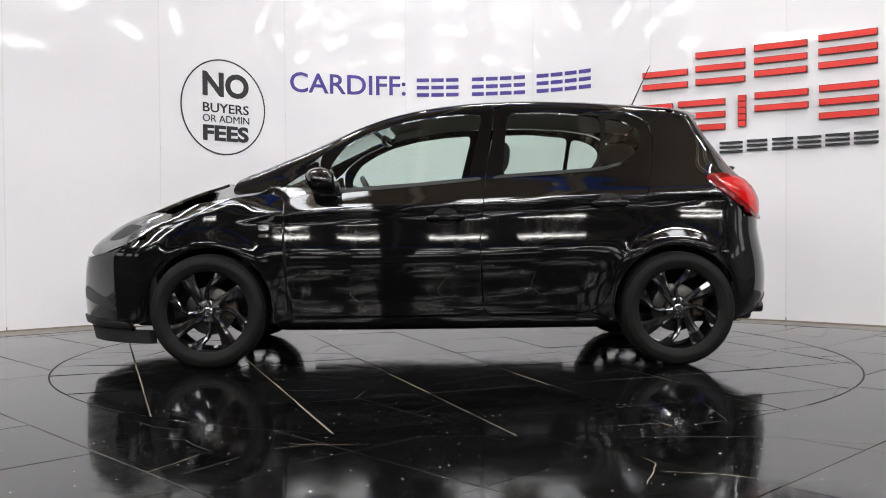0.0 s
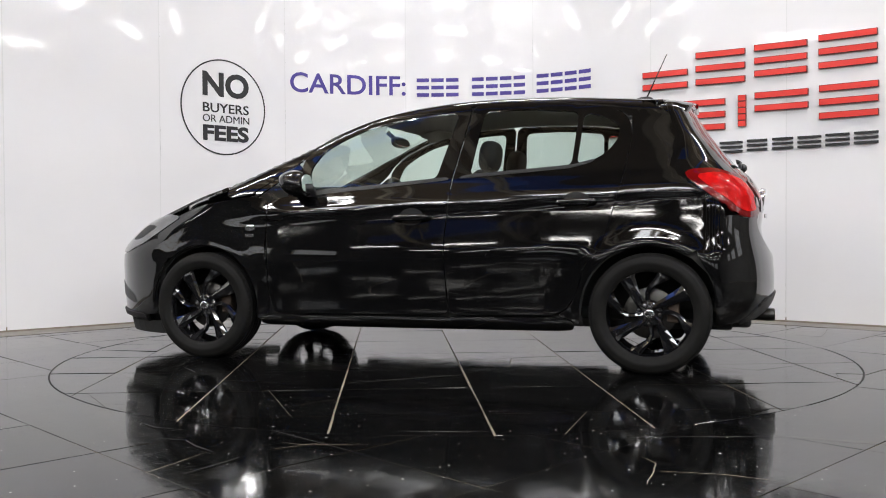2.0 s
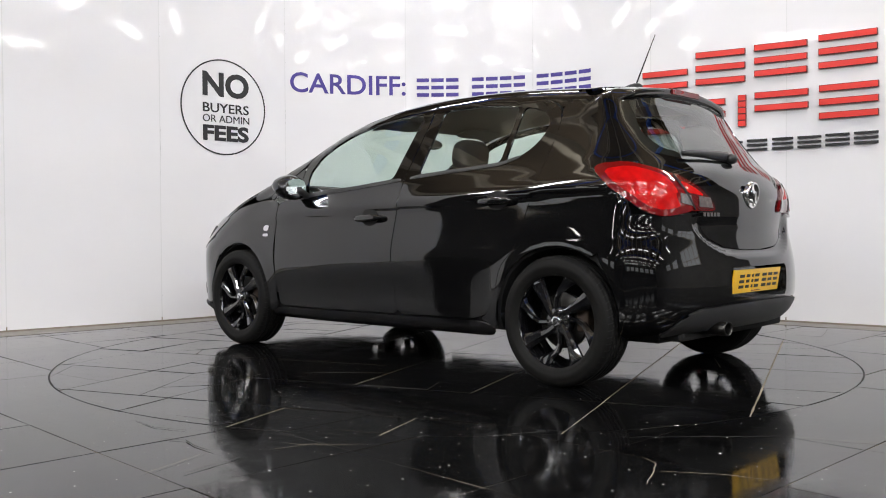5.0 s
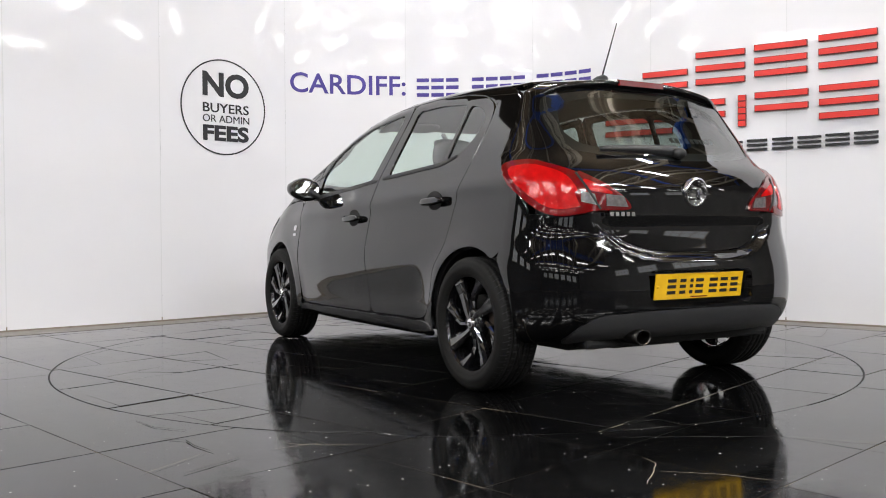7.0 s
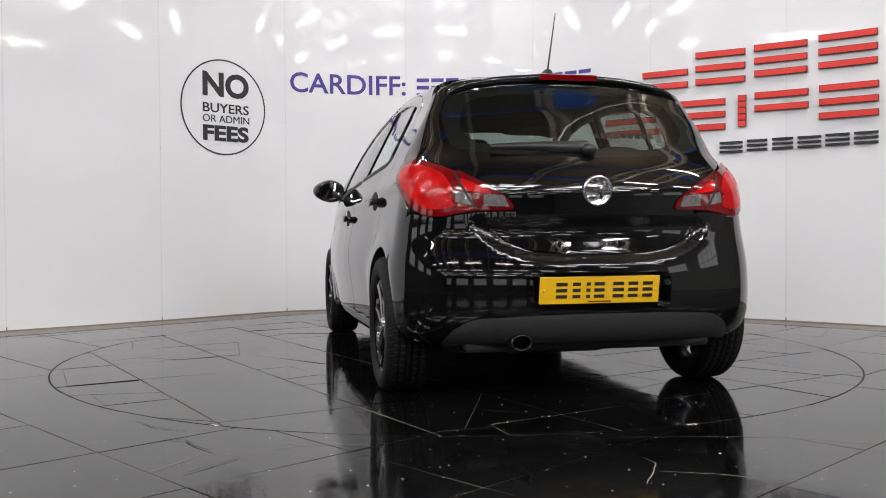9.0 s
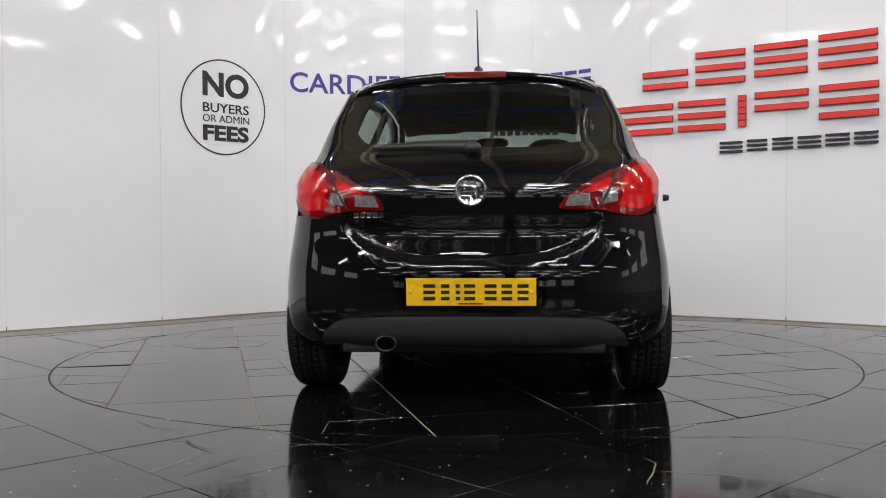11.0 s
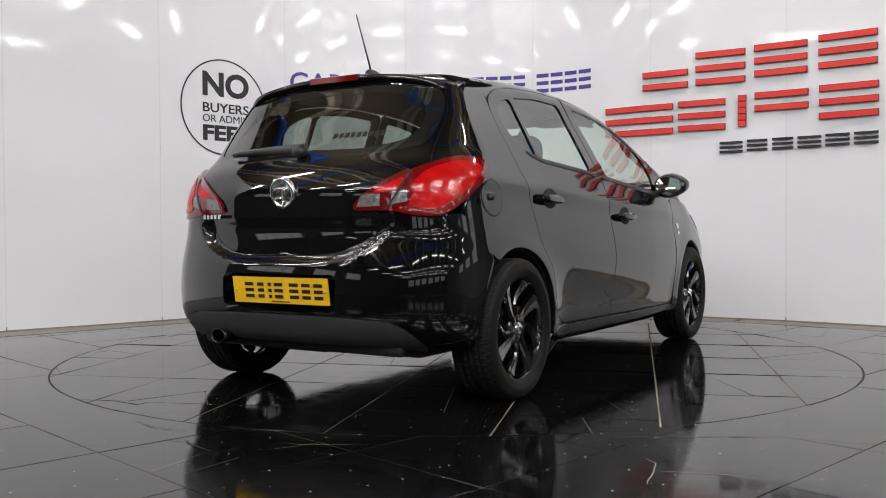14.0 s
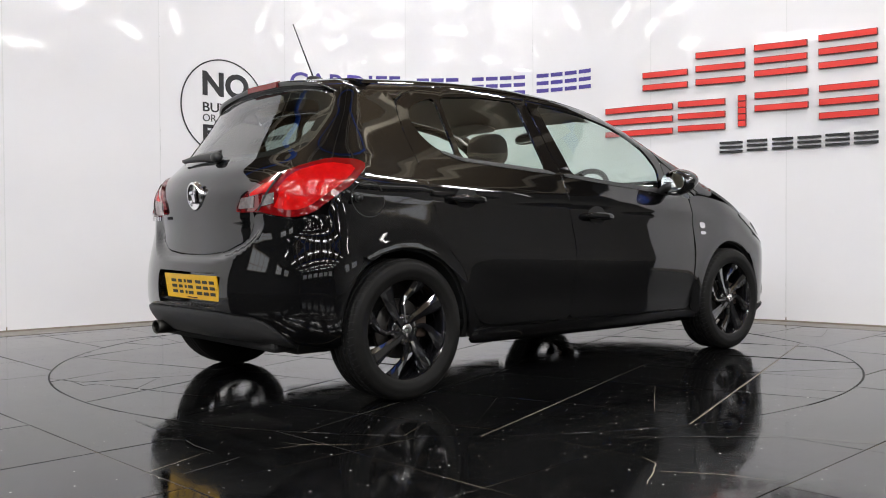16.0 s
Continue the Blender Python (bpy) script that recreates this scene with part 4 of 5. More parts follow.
    up = [(0, .60), (.45, .60), (front_at(1.96, .56, .60)[0], .592), (front_at(1.85, .68, .61)[0], .606), (front_at(1.72, .755, .65)[0], .652), (front_at(1.60, .79, .72)[0], .700)]
    outline = [(a, b) for a, b in bump[::-1][1:]] + up[::-1] + [(-a, b) for a, b in up[1:]] + [(-a, b) for a, b in bump[:-1]]
    grille = [(-.40, .36), (.40, .36), (.44, .50), (.3, .545), (-.3, .545), (-.44, .50)]
    panel("front_bumper", outline, "front", PAINT, car, [grille], gap=.03, label="black front bumper")
    panel("grille", grille, "front", TRIM, car, gap=.03, lift=-.02, thick=0, label="black lower grille")
    panel("nose_trim", [(-.45, .612), (.45, .612), (.42, .66), (0, .672), (-.42, .66)], "front", TRIM, car, gap=.03, lift=.002)
    for s in (1, -1):
        panel("fog_recess", [(s * a, b) for a, b in [front_at(1.98, .45, .37), front_at(1.76, .75, .30), front_at(1.80, .73, .36), front_at(1.97, .5, .44)]], "front", TRIM, car, gap=.025, lift=.003)
    fa = front_at(1.72, .80, .2)[0]
    panel("front_splitter", [(-fa, .20), (-.5, .20), (0, .20), (.5, .20), (fa, .20), (fa, .245), (.5, .262), (0, .262), (-.5, .262), (-fa, .245)], "front", TRIM, car, gap=.03, lift=.012, thick=.03, label="grey-black lower bumper lip")
    fb = front_at(1.62, .80, .2)[0]
    rings = []
    for k in range(25):
        a = -fb + 2 * fb * k / 24
        q, _ = on_body(np.array([[a, .245]]), "front")
        x, y = q[0, 0], q[0, 1]
        rings.append([(x - .02, y * .96, .20), (x - .035, y * .95, .128), (x - .06, y * .93, .128), (x - .05, y * .92, .20)])
    v, f = loft(rings)
    place("air_dam", mesh("air_dam", v, f, INNER, False), car)

    # tail, round an upright axis
    lens = [rear_at(-1.435, .785, 1.003), rear_at(-1.466, .77, 1.026), rear_at(-1.585, .727, 1.030), rear_at(-1.70, .635, .989), rear_at(-1.768, .485, .930), rear_at(-1.806, .39, .868),
            rear_at(-1.816, .360, .828), rear_at(-1.812, .37, .812), rear_at(-1.79, .526, .812), rear_at(-1.775, .60, .797), rear_at(-1.745, .69, .785), rear_at(-1.69, .75, .803), rear_at(-1.605, .787, .868), rear_at(-1.515, .80, .932)]
    inner = [rear_at(-1.722, .598, .982), rear_at(-1.768, .485, .927), rear_at(-1.806, .39, .866), rear_at(-1.814, .364, .828), rear_at(-1.81, .375, .815), rear_at(-1.795, .512, .815), rear_at(-1.76, .55, .90)]
    core = [(1.01, .995), (.89, 1.008), (.76, .975), (.712, .945), (.672, .892), (.690, .885), (.672, .842), (.66, .828), (.745, .812), (.815, .828), (.90, .892), (.98, .952)]
    gate_core = [(.665, .945), (.575, .912), (.50, .877), (.585, .885), (.63, .892)]
    clear_a = [rear_at(-1.77, .60, .846), rear_at(-1.79, .53, .832), rear_at(-1.785, .54, .878), rear_at(-1.765, .595, .888)]
    clear_b = [rear_at(-1.80, .49, .830), rear_at(-1.81, .38, .826), rear_at(-1.805, .40, .872), rear_at(-1.79, .485, .878)]
    seam = [(.478, .806), (.474, .760), (.430, .695), (.30, .647), (.14, .634), (0, .632)]

    def tail_pts(rows):
        """Heights and half widths on the tail, as angles."""
        out = []
        for y, z in rows:
            x = float(tail_line(np.array([z]))[0]) + .10 * (abs(y) / .75) ** 2.6
            out.append(rear_at(x, y, z))
        return out
    def both(pts):
        return pts + [(-a, b) for a, b in pts[::-1]]
    lip = tail_pts(seam)
    glass_out = [rear_at(-1.63, .60, 1.088), rear_at(-1.54, .605, 1.17), rear_at(-1.46, .59, 1.27), rear_at(-1.42, .54, 1.345), rear_at(-1.44, .30, 1.378), (0, 1.386)]
    rear_pane = [(0, 1.036), rear_at(-1.715, .37, 1.050), rear_at(-1.66, .55, 1.075)] + glass_out
    pane = rear_pane[:-1] + [(0, 1.386)] + [(-a, b) for a, b in rear_pane[1:-1][::-1]]
    gate_side = [rear_at(-1.80, .405, .872), rear_at(-1.765, .50, .937), rear_at(-1.70, .645, 1.0), rear_at(-1.612, .70, 1.036), rear_at(-1.578, .672, 1.102), rear_at(-1.505, .69, 1.168), rear_at(-1.415, .683, 1.225), rear_at(-1.352, .66, 1.28), rear_at(-1.34, .60, 1.345)]
    gate = [(0, .632)] + lip[:-1][::-1] + gate_side + [rear_at(-1.40, .35, 1.402)] + [(0, 1.412)]
    gate = gate[:-1] + [(0, 1.412)] + [(-a, b) for a, b in gate[1:-1][::-1]]
    tg = panel("tailgate", gate, "rear", PAINT, car, [pane], gap=.015, round_=1, label="black tailgate with rear window")
    panel("rear_pane", pane, "rear", DARKPANE, tg, gap=.04, lift=-.003, thick=0, label="raked rear window glass").visible_shadow = False
    frit_in = [(-.44, 1.085), (.44, 1.085), (.66, 1.115), (.77, 1.18), (.80, 1.27), (.77, 1.315), (.55, 1.342), (0, 1.35), (-.55, 1.342), (-.77, 1.315), (-.80, 1.27), (-.77, 1.18), (-.66, 1.115)]
    panel("pane_border", pane, "rear", GAP, tg, [frit_in], gap=.03, lift=-.009, thick=0, round_=1, label="black printed border of the rear window")
    recess = [(-.335, .400), (.335, .400), (.345, .555), (-.345, .555)]
    top_edge = tail_pts([(y, z - .006) for y, z in seam])
    low_edge = tail_pts([(0, .392), (.28, .390), (.52, .378), (.60, .352), (.655, .292), (.675, .262)])
    side_edge = [rear_at(-1.585, .80, .245), rear_at(-1.598, .83, .36), rear_at(-1.575, .845, .47), rear_at(-1.53, .85, .545), rear_at(-1.488, .85, .624), rear_at(-1.557, .826, .700), rear_at(-1.634, .79, .797),
                 rear_at(-1.69, .75, .797), rear_at(-1.745, .69, .779), rear_at(-1.775, .60, .791), rear_at(-1.79, .526, .806)]
    bumper = low_edge + side_edge + top_edge
    bumper = bumper + [(-a, b) for a, b in bumper[1:-1][::-1]]
    bp = panel("rear_bumper", bumper, "rear", PAINT, car, [recess], gap=.016, round_=1, thick=.085, label="glossy black rear bumper", hole_round=1)
    panel("plate_recess", [(-.36, .385), (.36, .385), (.37, .57), (-.37, .57)], "rear", PAINT, bp, gap=.03, lift=-.085, thick=0, round_=0)
    bot = [(0, .272), (.30, .272), (.55, .268), (.63, .255)]
    val = tail_pts([(y, z - .004) for y, z in [(0, .392), (.28, .390), (.52, .378), (.60, .352), (.655, .292), (.67, .258)]]) + tail_pts(bot[::-1])
    panel("rear_valance", val + [(-a, b) for a, b in val[1:-1][::-1]], "rear", VALANCE, car, gap=.025, lift=.010, thick=.05, round_=1, label="matt grey-black lower bumper panel")
    for s in (1, -1):
        L = panel("tail_lamp", [(s * a, b) for a, b in lens], "rear", LENS_RED, car, gap=.02, lift=.012, thick=.02, round_=1, label="red tail lamp with clear lower lens")
        panel("lamp_inner_lens", [(s * a, b) for a, b in inner], "rear", LENS_DARK, L, gap=.02, lift=.0145, thick=.004, round_=1, label="darker red tailgate lens")
        panel("lamp_reflector", [(s * a, b) for a, b in core], "rear", LENS_GLOW, L, gap=.015, lift=.0145, thick=.004, round_=1, label="bright red faceted reflector")
        panel("lamp_reflector", [(s * a, b) for a, b in gate_core], "rear", LENS_GLOW, L, gap=.015, lift=.0165, thick=.004, round_=1, label="bright red faceted reflector")
        panel("lamp_division", [(s * a, b) for a, b in [(.574, .815), (.582, .815), (.640, .900), (.690, .964), (.682, .966), (.631, .902)]], "rear", GAP, L, gap=.015, lift=.0178, thick=.004, round_=0, label="dark split between body and tailgate lens")
        panel("lamp_clear_lens", [(s * a, b) for a, b in clear_a], "rear", LENS_WHITE, L, gap=.015, lift=.0155, thick=.004, round_=0, label="smoky clear lens")
        panel("lamp_clear_lens", [(s * a, b) for a, b in clear_b], "rear", LENS_WHITE, L, gap=.015, lift=.0172, thick=.004, round_=0, label="smoky clear lens")
    panel("inner_tail", [(-.70, .30), (.70, .30), (.85, .60), (.95, .98), (.55, 1.03), (0, 1.02), (-.55, 1.03), (-.95, .98), (-.85, .60)], "rear", INNER, car, gap=.06, lift=-.10, thick=0, round_=0)
    panel("inner_nose", [(-1.1, .22), (1.1, .22), (1.05, .66), (0, .62), (-1.05, .66)], "front", INNER, car, gap=.06, lift=-.03, thick=0, round_=0)
    part("floor_pan", box(3.35, 1.16, .05, .01, (.02, 0, .235)), INNER, car, "", False)
    part("boot_floor", box(.5, 1.1, .22, .02, (-1.5, 0, .33)), INNER, car, "", False)
    part("bulkhead", box(.05, 1.35, .62, 0, (1.08, 0, .60)), INNER, car, "", False)

    # spoiler over the rear window with the high brake lamp
    rings = []
    for k in range(41):
        y = -.60 + 1.20 * k / 40
        a = abs(y)
        fall = max(0, (a - .44) / .16)
        x1 = -1.475 + .03 * (a / .6) ** 2 + .06 * fall ** 2
        zt = z_at(-1.30, min(a, .56)) - .004 - .03 * fall ** 2
        ze = 1.428 - .075 * (a / .6) ** 2.3 - .045 * fall ** 2
        rings.append([(-1.28, y, zt + .003), (-1.38, y, (zt + ze) / 2 + .008), (x1 + .012, y, ze + .006), (x1, y, ze), (x1 + .004, y, ze - .022), (x1 + .03, y, ze - .034), (-1.36, y, ze - .05), (-1.28, y, zt - .06)])
    for k in (0, -1):
        mid = np.mean(np.array(rings[k]), axis=0)
        rings[k] = [tuple(mid + (np.array(p) - mid) * .2) for p in rings[k]]
    v, f = loft(rings)
    sp = place("roof_spoiler", mesh("roof_spoiler", v, f, PAINT), car, "glossy black roof spoiler")
    v, f = loft([[(-1.481, y, 1.430), (-1.481, y, 1.404), (-1.46, y, 1.404), (-1.46, y, 1.436)] for y in np.linspace(-.135, .135, 9)])
    place("high_brake_lamp", mesh("high_brake_lamp", v, f, LENS_RED, False), sp, "red strip brake lamp")
    # aerial
    v, f = blob(.13, .05, .05, (-1.165, 0, 1.474), 2.2)
    v = [(x, y, z if z < 1.474 else 1.474 + (z - 1.474) * (1.2 - 6 * (x + 1.165))) for x, y, z in v]
    ae = place("aerial_base", mesh("aerial_base", v, f, TRIM), car)
    v, f = rod((-1.184, 0, 1.488), (-1.303, 0, 1.746), .0045, .0025, 10)
    place("aerial_rod", mesh("aerial_rod", v, f, TRIM), ae, "thin black raked aerial")
    # rear wiper
    v, f = blob(.05, .07, .05, (-1.722, -.005, 1.074), 2.2)
    wi = place("wiper_hub", mesh("wiper_hub", v, f, TRIM), car)
    rings = []
    for k in range(13):
        y = -.01 + .43 * k / 12
        h = .029 - .017 * k / 12
        x = float(tail_line(np.array([1.085]))[0]) + .10 * (abs(y) / .75) ** 2.6 - .020
        z = 1.082 + .004 * math.sin(k / 12 * 3.14)
        rings.append([(x, y, z - h), (x - .012, y, z - h * .6), (x - .014, y, z + h * .4), (x + .006, y, z + h)])
    v, f = loft(rings)
    place("wiper_arm", mesh("wiper_arm", v, f, TRIM), wi, "black rear wiper arm")
    # round badge, product bars, number plate, exhaust
    bd = new("tail_badge")
    bd.parent = car
    bd.matrix_basis = pose(-1.826, 0, .892, 0, -8, 0)
    v, f = lathe([(.0, -.006), (.05, -.006), (.054, -.010), (.060, -.012), (.065, -.008), (.066, .012)], 40, "z")
    v = [(z, y, x) for x, y, z in v]
    place("disc", mesh("disc", v, [g[::-1] for g in f], CHROME), bd, "round chrome badge")
    v, f = join([blob(.012, .050, .018, (-.010, .012, .016)), blob(.012, .022, .055, (-.010, -.014, -.006)), blob(.012, .034, .016, (-.010, .020, -.024))])
    place("relief", mesh("relief", v, f, CHROME), bd)
    for k in range(5):
        y = .470 - .026 * k
        x = float(tail_line(np.array([.792]))[0]) + .10 * (abs(y) / .75) ** 2.6
        part("name_bar", box(.005, .019, .020, .002), CHROME, car, "small chrome model lettering bar", False, pose(x - .003, y, .795, 0, 0, -8))
    pl = new("number_plate")
    pl.parent = car
    pl["label"] = "yellow rear number plate with black bars"
    pl.matrix_basis = pose(-1.850, 0, .482, 0, -9, 0)
    part("plate_sheet", box(.006, .526, .114, .002), YELLOW, pl, "", False)
    for y, w in ((.168, .056), (.103, .040), (.052, .020), (.004, .052), (-.080, .056), (-.145, .050), (-.210, .052)):
        for dz in (-.026, 0, .026):
            part("plate_bar", box(.002, w * .86, .014, 0, (-.0042, y, dz)), BLACK, pl, "", False)
    part("plate_footer", box(.001, .10, .005, 0, (-.0036, 0, -.048)), LENS_DARK, pl, "", False)
    for y in (.245, -.245):
        v, f = rod((-.002, y, 0), (-.0055, y, 0), .007, .006, 10)
        place("plate_screw", mesh("plate_screw", v, f, YELLOW), pl)
    v, f = lathe([(.026, .10), (.030, .10), (.033, -.02), (.033, -.05), (.029, -.052), (.027, -.04), (.026, .09)], 28, "z")
    v = [(z, y * 1.35, x) for x, y, z in v]
    place("exhaust_tip", mesh("exhaust_tip", v, [g[::-1] for g in f], STEEL), car, "oval dull steel exhaust tip", pose(-1.822, .344, .274))
    v, f = rod((-1.75, .344, .296), (-1.2, .30, .27), .028, .03, 14)
    place("exhaust_pipe", mesh("exhaust_pipe", v, f, STEEL), car)
    part("silencer", box(.35, .5, .16, .06, (-1.52, .12, .28), 4), STEEL, car, "", True)
    v, f = join([rod((-1.255, -.62, .30), (-1.255, .62, .30), .035, .035, 10), rod((1.255, -.62, .28), (1.255, .62, .28), .03, .03, 10)])
    place("axle", mesh("axle", v, f, INNER), car)


def build_wheel(car, x, s):
    w = new("wheel")
    w.parent = car
    w["label"] = "gloss black alloy wheel with a road tyre"
    w.matrix_basis = pose(x, s * .745, .306, 0, 0, 0 if s > 0 else 180)
    # tyre: shoulder, ribs and grooves, turned about the axle; the outer face is at +y
    R = .306
    tread = []
    for a, b in ((-.075, -.048), (-.042, -.016), (-.010, .010), (.016, .042), (.048, .075)):
        tread += [(R - .008, a - .0005), (R - .0005 - abs(a) * .03, a + .001), (R - .0005 - abs(b) * .03, b - .001), (R - .008, b + .0005)]
    prof = [(.218, -.088), (.235, -.098), (.265, -.101), (.288, -.094), (.299, -.083)] + tread + [(.299, .083), (.289, .094), (.278, .099), (.270, .0995), (.266, .1015), (.248, .1015), (.244, .099), (.232, .098), (.222, .092), (.214, .085)]
    v, f = lathe(prof, 72)
    ty = place("tyre", mesh("tyre", v, f, RUBBER), w, "black road tyre with grooved tread")
    # cross grooves in the shoulders as small dark blocks between ribs
    lug = []
    for k in range(60):
        a = 2 * math.pi * k / 60
        for y0, y1, da in ((.050, .072, .01), (-.072, -.050, -.01), (.018, .040, .02), (-.040, -.018, -.02)):
            c, sn = math.cos(a + da), math.sin(a + da)
            t, r0, r1 = .0035, R - .008, R + .0004 - abs(y1 + y0) * .015
            lug.append(([(r * c - sg * t * sn, yy, r * sn + sg * t * c) for r in (r0, r1) for yy in (y0, y1) for sg in (-1, 1)],
                        [(0, 1, 3, 2), (4, 6, 7, 5), (0, 4, 5, 1), (2, 3, 7, 6), (0, 2, 6, 4), (1, 5, 7, 3)]))
        for sg in (1, -1):
            ring = []
            for yy, rr in ((.050, R - .0008), (.074, R - .0022), (.085, .2985), (.093, .2915)):
                for t in (-.0022, .0022):
                    a2 = a + .035 + (yy - .05) * 1.1 + t / R
                    ring.append(((rr + .0008) * math.cos(a2), sg * yy, (rr + .0008) * math.sin(a2)))
            lug.append((ring, [(2 * q, 2 * q + 1, 2 * q + 3, 2 * q + 2) if sg > 0 else (2 * q, 2 * q + 2, 2 * q + 3, 2 * q + 1) for q in range(3)]))
    v, f = join(lug)
    tagged(place("tread_block", mesh("tread_block", v, f, GAP, False), ty), kind="stuff")
    # rim barrel and lip
    v, f = lathe([(.216, .083), (.224, .093), (.230, .094), (.227, .088), (.217, .080), (.211, .066), (.205, .02), (.198, -.07), (.212, -.088)][::-1], 64)
    rim = place("rim", mesh("rim", v, f, RIM), w, "gloss black rim with eight twisted spokes")
    # four straight blades and four hooked ones
    def blade(path, wid, dep):
        rings = []
        n = len(path)
        for i, (r, a, y) in enumerate(path):
            a = radians(a)
            nxt = path[min(i + 1, n - 1)]
            prv = path[max(i - 1, 0)]
            p1 = Vector((nxt[0] * math.cos(radians(nxt[1])), nxt[0] * math.sin(radians(nxt[1]))))
            p0 = Vector((prv[0] * math.cos(radians(prv[1])), prv[0] * math.sin(radians(prv[1]))))
            d = (p1 - p0).normalized()
            nx, nz = -d.y, d.x
            c = Vector((r * math.cos(a), r * math.sin(a)))
            h, dp = wid[i] / 2, dep
            rings.append([(c.x + nx * h * k, y + o, c.y + nz * h * k) for k, o in ((1, -.006), (.55, .004), (-.35, .008), (-1, -.002), (-.9, -dp), (.9, -dp))])
        return loft(rings)
    for k in range(4):
        b = 90 * k + 27
        path = [(.030, b + 8, .066), (.065, b + 18, .068), (.11, b + 26, .068), (.155, b + 29, .070), (.202, b + 31, .076), (.219, b + 32, .074)]
        v, f = blade(path, [.034, .036, .046, .060, .078, .092], .022)
        place("spoke", mesh("spoke", v, f, RIM, False), rim)
        path = [(.030, b + 62, .066), (.07, b + 57, .064), (.105, b + 58, .062), (.14, b + 66, .064), (.17, b + 76, .068), (.198, b + 81, .074), (.219, b + 84, .074)]
        v, f = blade(path, [.030, .026, .025, .028, .040, .058, .074], .020)
        place("spoke", mesh("spoke", v, f, RIM, False), rim)
        v, f = lathe([(.0, .072), (.008, .072), (.010, .066), (.010, .04)], 10)
        a = radians(b + 65)
        place("wheel_bolt", mesh("wheel_bolt", [(x_ + .050 * math.cos(a), y_, z_ + .050 * math.sin(a)) for x_, y_, z_ in v], f, STEEL), rim)
    v, f = lathe([(.0, .070), (.032, .070), (.060, .068), (.068, .060), (.070, .02)], 32)
    place("hub", mesh("hub", v, f, RIM), rim)
    v, f = lathe([(.0, .082), (.018, .083), (.022, .082), (.026, .079), (.028, .068)], 28)
    place("centre_cap", mesh("centre_cap", v, f, CHROME), rim, "chrome centre cap")
    v, f = join([blob(.018, .006, .006, (.003, .0845, .006)), blob(.007, .006, .018, (-.006, .0845, -.003)), blob(.014, .006, .006, (.004, .0845, -.009))])
    place("cap_relief", mesh("cap_relief", v, f, TRIM), rim)
    v, f = lathe([(.05, .020), (.128, .020), (.130, .018), (.130, -.004), (.05, -.004)], 48)
    place("brake_disc", mesh("brake_disc", v, f, STEEL), w, "worn steel brake disc")
    v, f = lathe([(.0, .030), (.062, .030), (.070, .022), (.070, .0)], 32)
    place("disc_hat", mesh("disc_hat", v, f, RUST), w)
    part("brake_caliper", box(.06, .07, .13, .012, (-.115, .0, .02), 3), RUST, w, "rusty brake caliper", True)


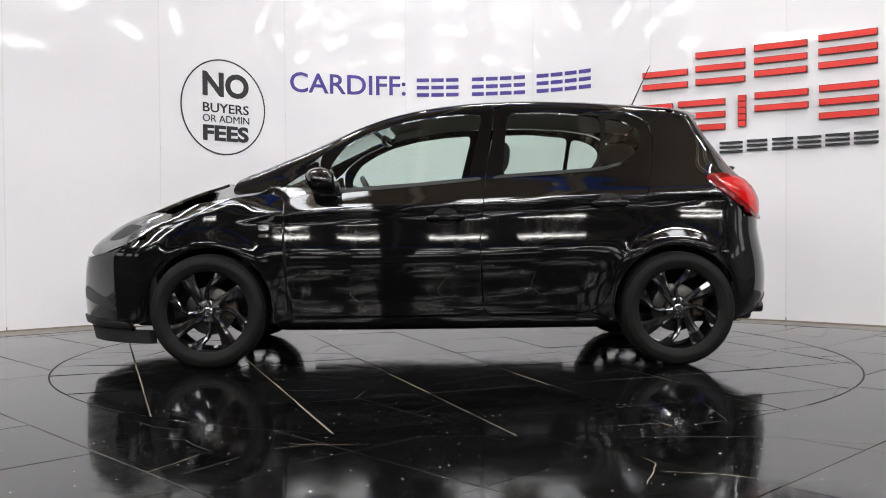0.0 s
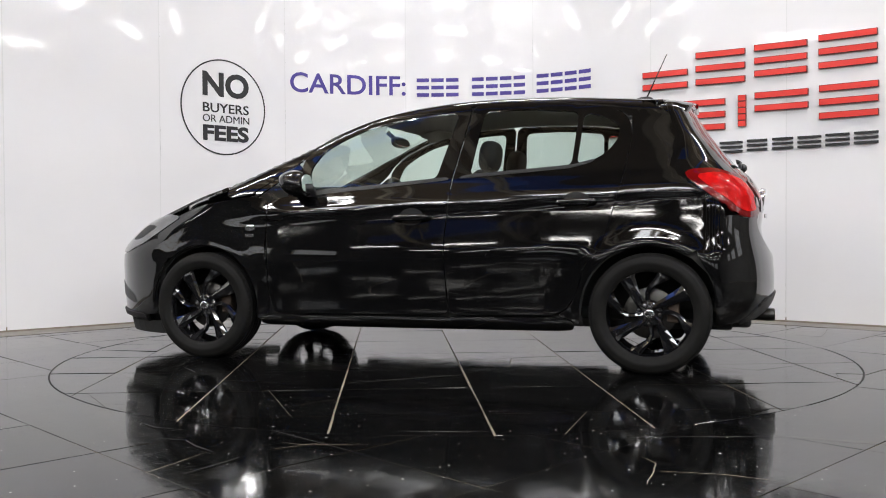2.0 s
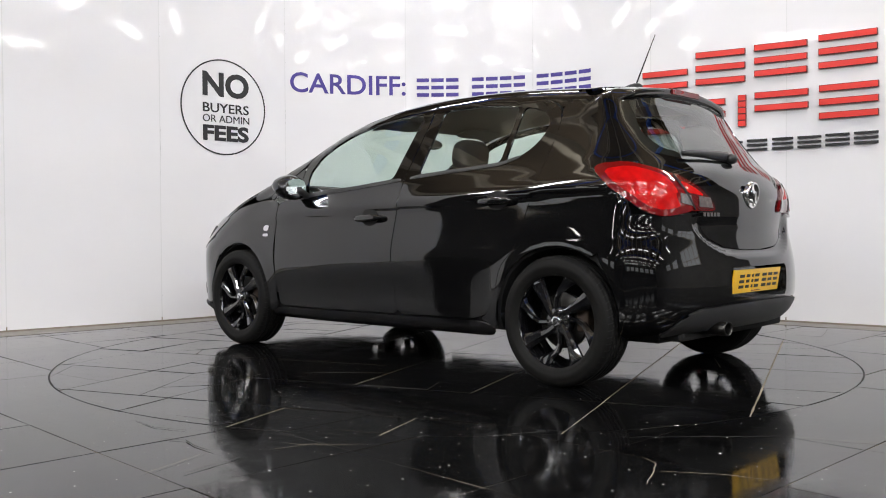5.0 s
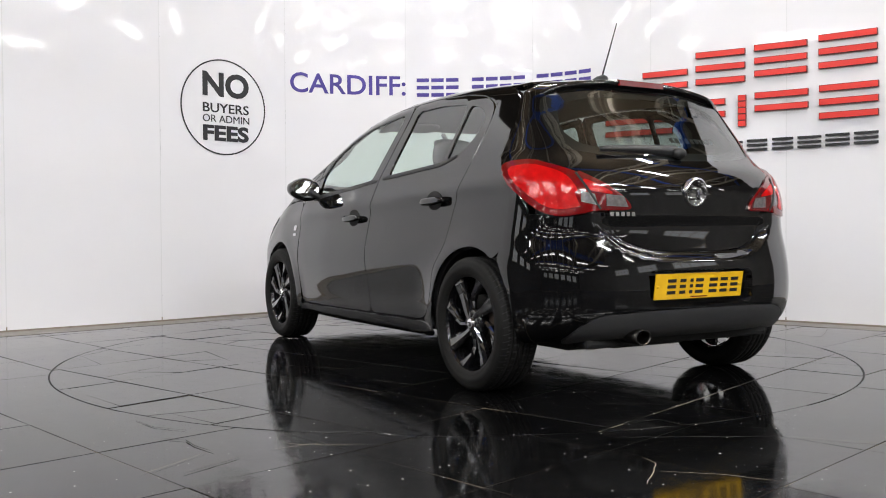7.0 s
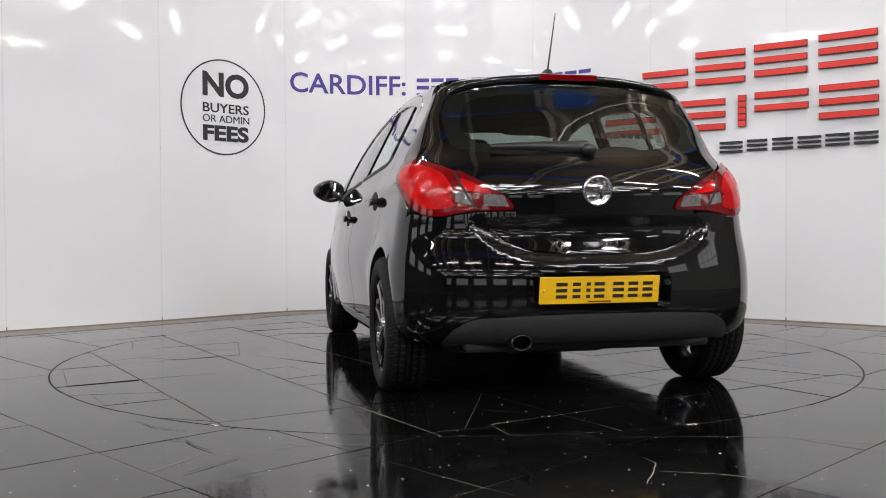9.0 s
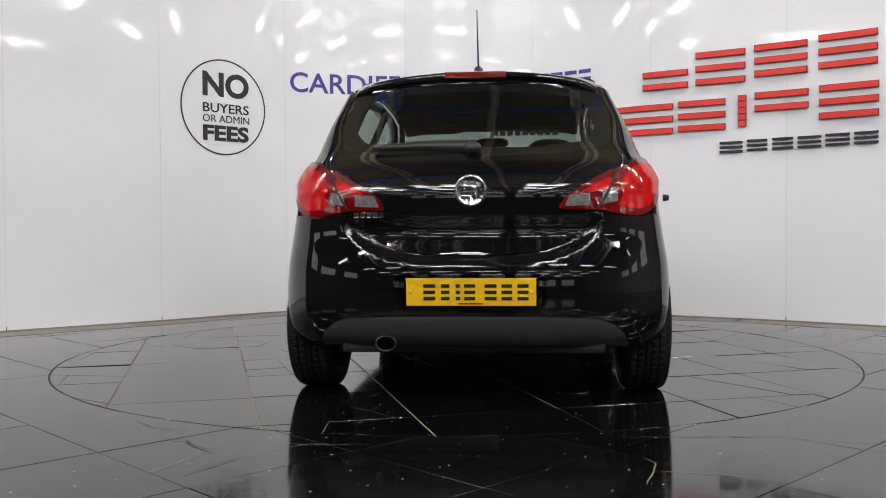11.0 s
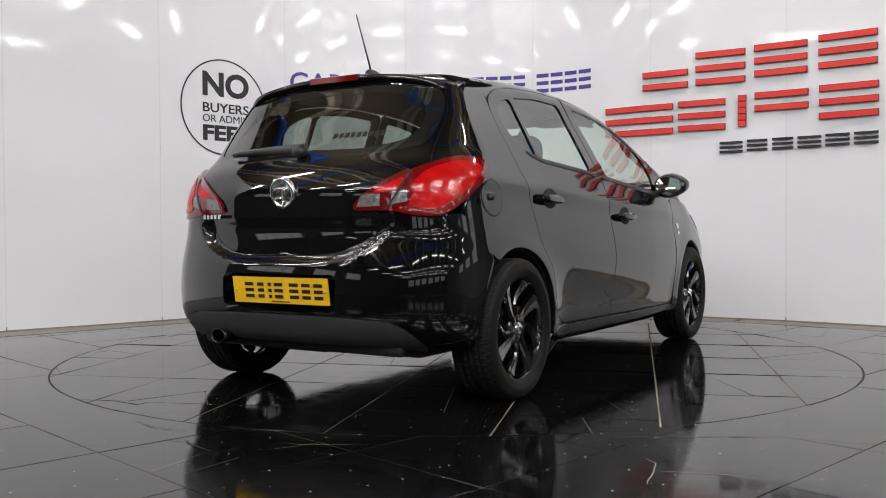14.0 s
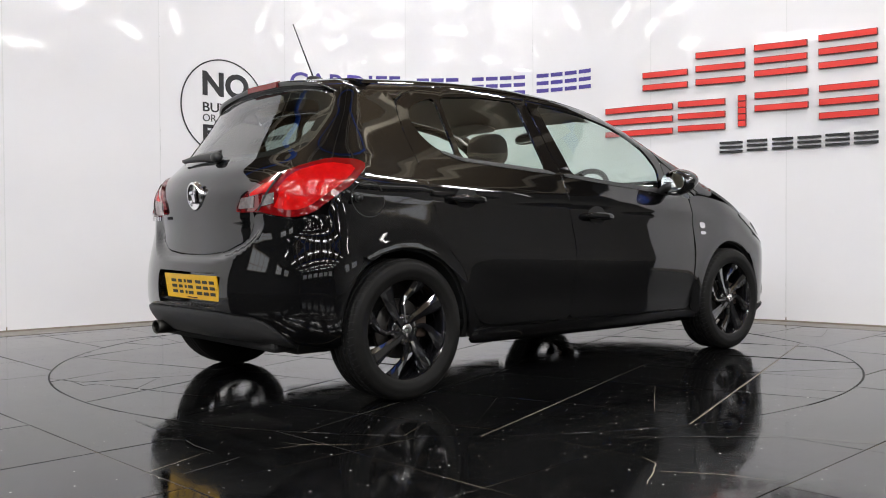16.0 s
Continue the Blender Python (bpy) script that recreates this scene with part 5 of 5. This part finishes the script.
def build_cabin(car):
    def seat(x, y, back_h, name="seat"):
        st = new(name)
        st.parent = car
        v, f = blob(.50, .50, .16, (x + .10, y, .50), 3.4)
        place("cushion", mesh("cushion", v, f, FABRIC), st)
        v, f = blob(.15, .50, back_h, (0, 0, back_h / 2), 3.2)
        v = [(a, b * (1 - .25 * max(0, c / back_h - .5)), c) for a, b, c in v]
        place("backrest", mesh("backrest", v, f, FABRIC), st, "", pose(x - .16, y, .50, 0, -17, 0))
        hx, hz = x - .16 - math.sin(radians(17)) * (back_h + .07), .50 + math.cos(radians(17)) * (back_h + .08)
        v, f = blob(.11, .27, .18, (0, 0, 0), 2.8)
        place("headrest", mesh("headrest", v, f, FABRIC), st, "", pose(hx, y, hz, 0, -8, 0))
        for d in (-.06, .06):
            v, f = rod((hx + .02, y + d, hz - .17), (hx, y + d, hz), .007, .007, 8)
            place("headrest_post", mesh("headrest_post", v, f, CHROME), st)
        return st
    for y in (.36, -.36):
        seat(.02, y, .60)["label"] = "dark fabric front seat with headrest"
    for y in (.40, -.40):
        seat(-.78, y, .50, "rear_seat")["label"] = "dark fabric rear seat with headrest"
    v, f = blob(.14, .36, .46, (0, 0, .23), 3.2)
    place("seat_centre", mesh("seat_centre", v, f, FABRIC), car, "", pose(-.94, 0, .50, 0, -17, 0))
    # dashboard across the car
    rings = []
    for y in np.linspace(-.70, .70, 15):
        hump = .035 * math.exp(-((y + .36) / .16) ** 2) + .02 * math.exp(-(y / .12) ** 2)
        rings.append([(1.07, y, .60), (1.09, y, .90), (.90, y, .975 + hump * .6), (.70, y, .968 + hump), (.60, y, .90 + hump), (.57, y, .78), (.66, y, .58)])
    v, f = loft(rings)
    place("dashboard", mesh("dashboard", v, f, PLASTIC), car, "charcoal plastic dashboard")
    # steering wheel on the right
    sw = new("steering_wheel")
    sw.parent = car
    sw.matrix_basis = pose(.43, -.36, .915, 0, -63, 0)
    vs, fs = [], []
    for i in range(32):
        a = 2 * math.pi * i / 32
        for j in range(10):
            b = 2 * math.pi * j / 10
            r = .180 + .016 * math.cos(b)
            vs.append((r * math.cos(a), r * math.sin(a), .016 * math.sin(b)))
    for i in range(32):
        for j in range(10):
            fs.append((i * 10 + j, ((i + 1) % 32) * 10 + j, ((i + 1) % 32) * 10 + (j + 1) % 10, i * 10 + (j + 1) % 10))
    place("wheel_rim", mesh("wheel_rim", vs, fs, PLASTIC), sw)
    v, f = join([blob(.11, .13, .05, (0, 0, -.01)), blob(.05, .34, .022, (0, 0, 0), 3), blob(.18, .045, .022, (-.09, 0, 0), 3)])
    place("wheel_hub", mesh("wheel_hub", v, f, PLASTIC), sw)
    v, f = rod((.46, -.36, .90), (.75, -.36, .80), .035, .05, 12)
    place("steering_column", mesh("steering_column", v, f, PLASTIC), car)
    # inner mirror and visors
    im = new("inner_mirror")
    im.parent = car
    v, f = blob(.035, .22, .07, (0, 0, 0), 2.8)
    place("mirror_shell", mesh("mirror_shell", v, f, TRIM), im, "", pose(.34, 0, 1.285, 0, 8, -8))
    v, f = blob(.004, .20, .056, (0, 0, 0), 2.8)
    place("mirror_pane", mesh("mirror_pane", v, f, MIRROR), im, "", pose(.322, -.003, 1.284, 0, 8, -8))
    v, f = rod((.36, 0, 1.30), (.42, 0, 1.352), .012, .016, 8)
    place("mirror_stem", mesh("mirror_stem", v, f, TRIM), im)
    for y in (.34, -.34):
        v, f = blob(.17, .34, .02, (0, 0, 0), 3.4)
        place("sun_visor", mesh("sun_visor", v, f, LINING), car, "", pose(.20, y, 1.362, 0, 12, 0))
    part("parcel_shelf", box(.45, 1.12, .02, .004, (-1.34, 0, .985)), FABRIC, car, "", False)
    # shop sticker in the rear window as bars
    v, f = join([(lambda y: ([(-1.592, y, 1.135), (-1.592, y - .024, 1.135), (-1.572, y - .024, 1.160), (-1.572, y, 1.160)], [(0, 1, 2, 3)]))(-.08 - .032 * k) for k in range(9)])
    place("window_sticker_bar", mesh("window_sticker_bar", v, f, PLASTIC, False), car, "small dark sticker bars on the rear window")


def build_car():
    root = tagged(new("car"), "glossy black five-door hatchback with black alloy wheels", "car")
    car = root
    build_body(car)
    for x, z in HUBS:
        for s in (1, -1):
            build_wheel(car, x, s)
    build_cabin(car)
    return root


CAR = build_car()
build_floor()
TABLE = build_turntable()


def heading(t):
    """The turn of the platform, in degrees clockwise from above."""
    return 8.7647 * t - 1.7355


def motions():
    times = list(range(0, 17))
    rows_car, rows_table = [], []
    for t in times:
        turn = pose(0, 0, 0, 0, 0, 180 - heading(t))
        rows_car.append((t, turn @ Matrix.Translation((CAR_SHIFT[0], CAR_SHIFT[1], 0))))
        rows_table.append((t, pose(0, 0, 0, 0, 0, heading(0) - heading(t))))
    walk(CAR, rows_car)
    walk(TABLE, rows_table)


motions()
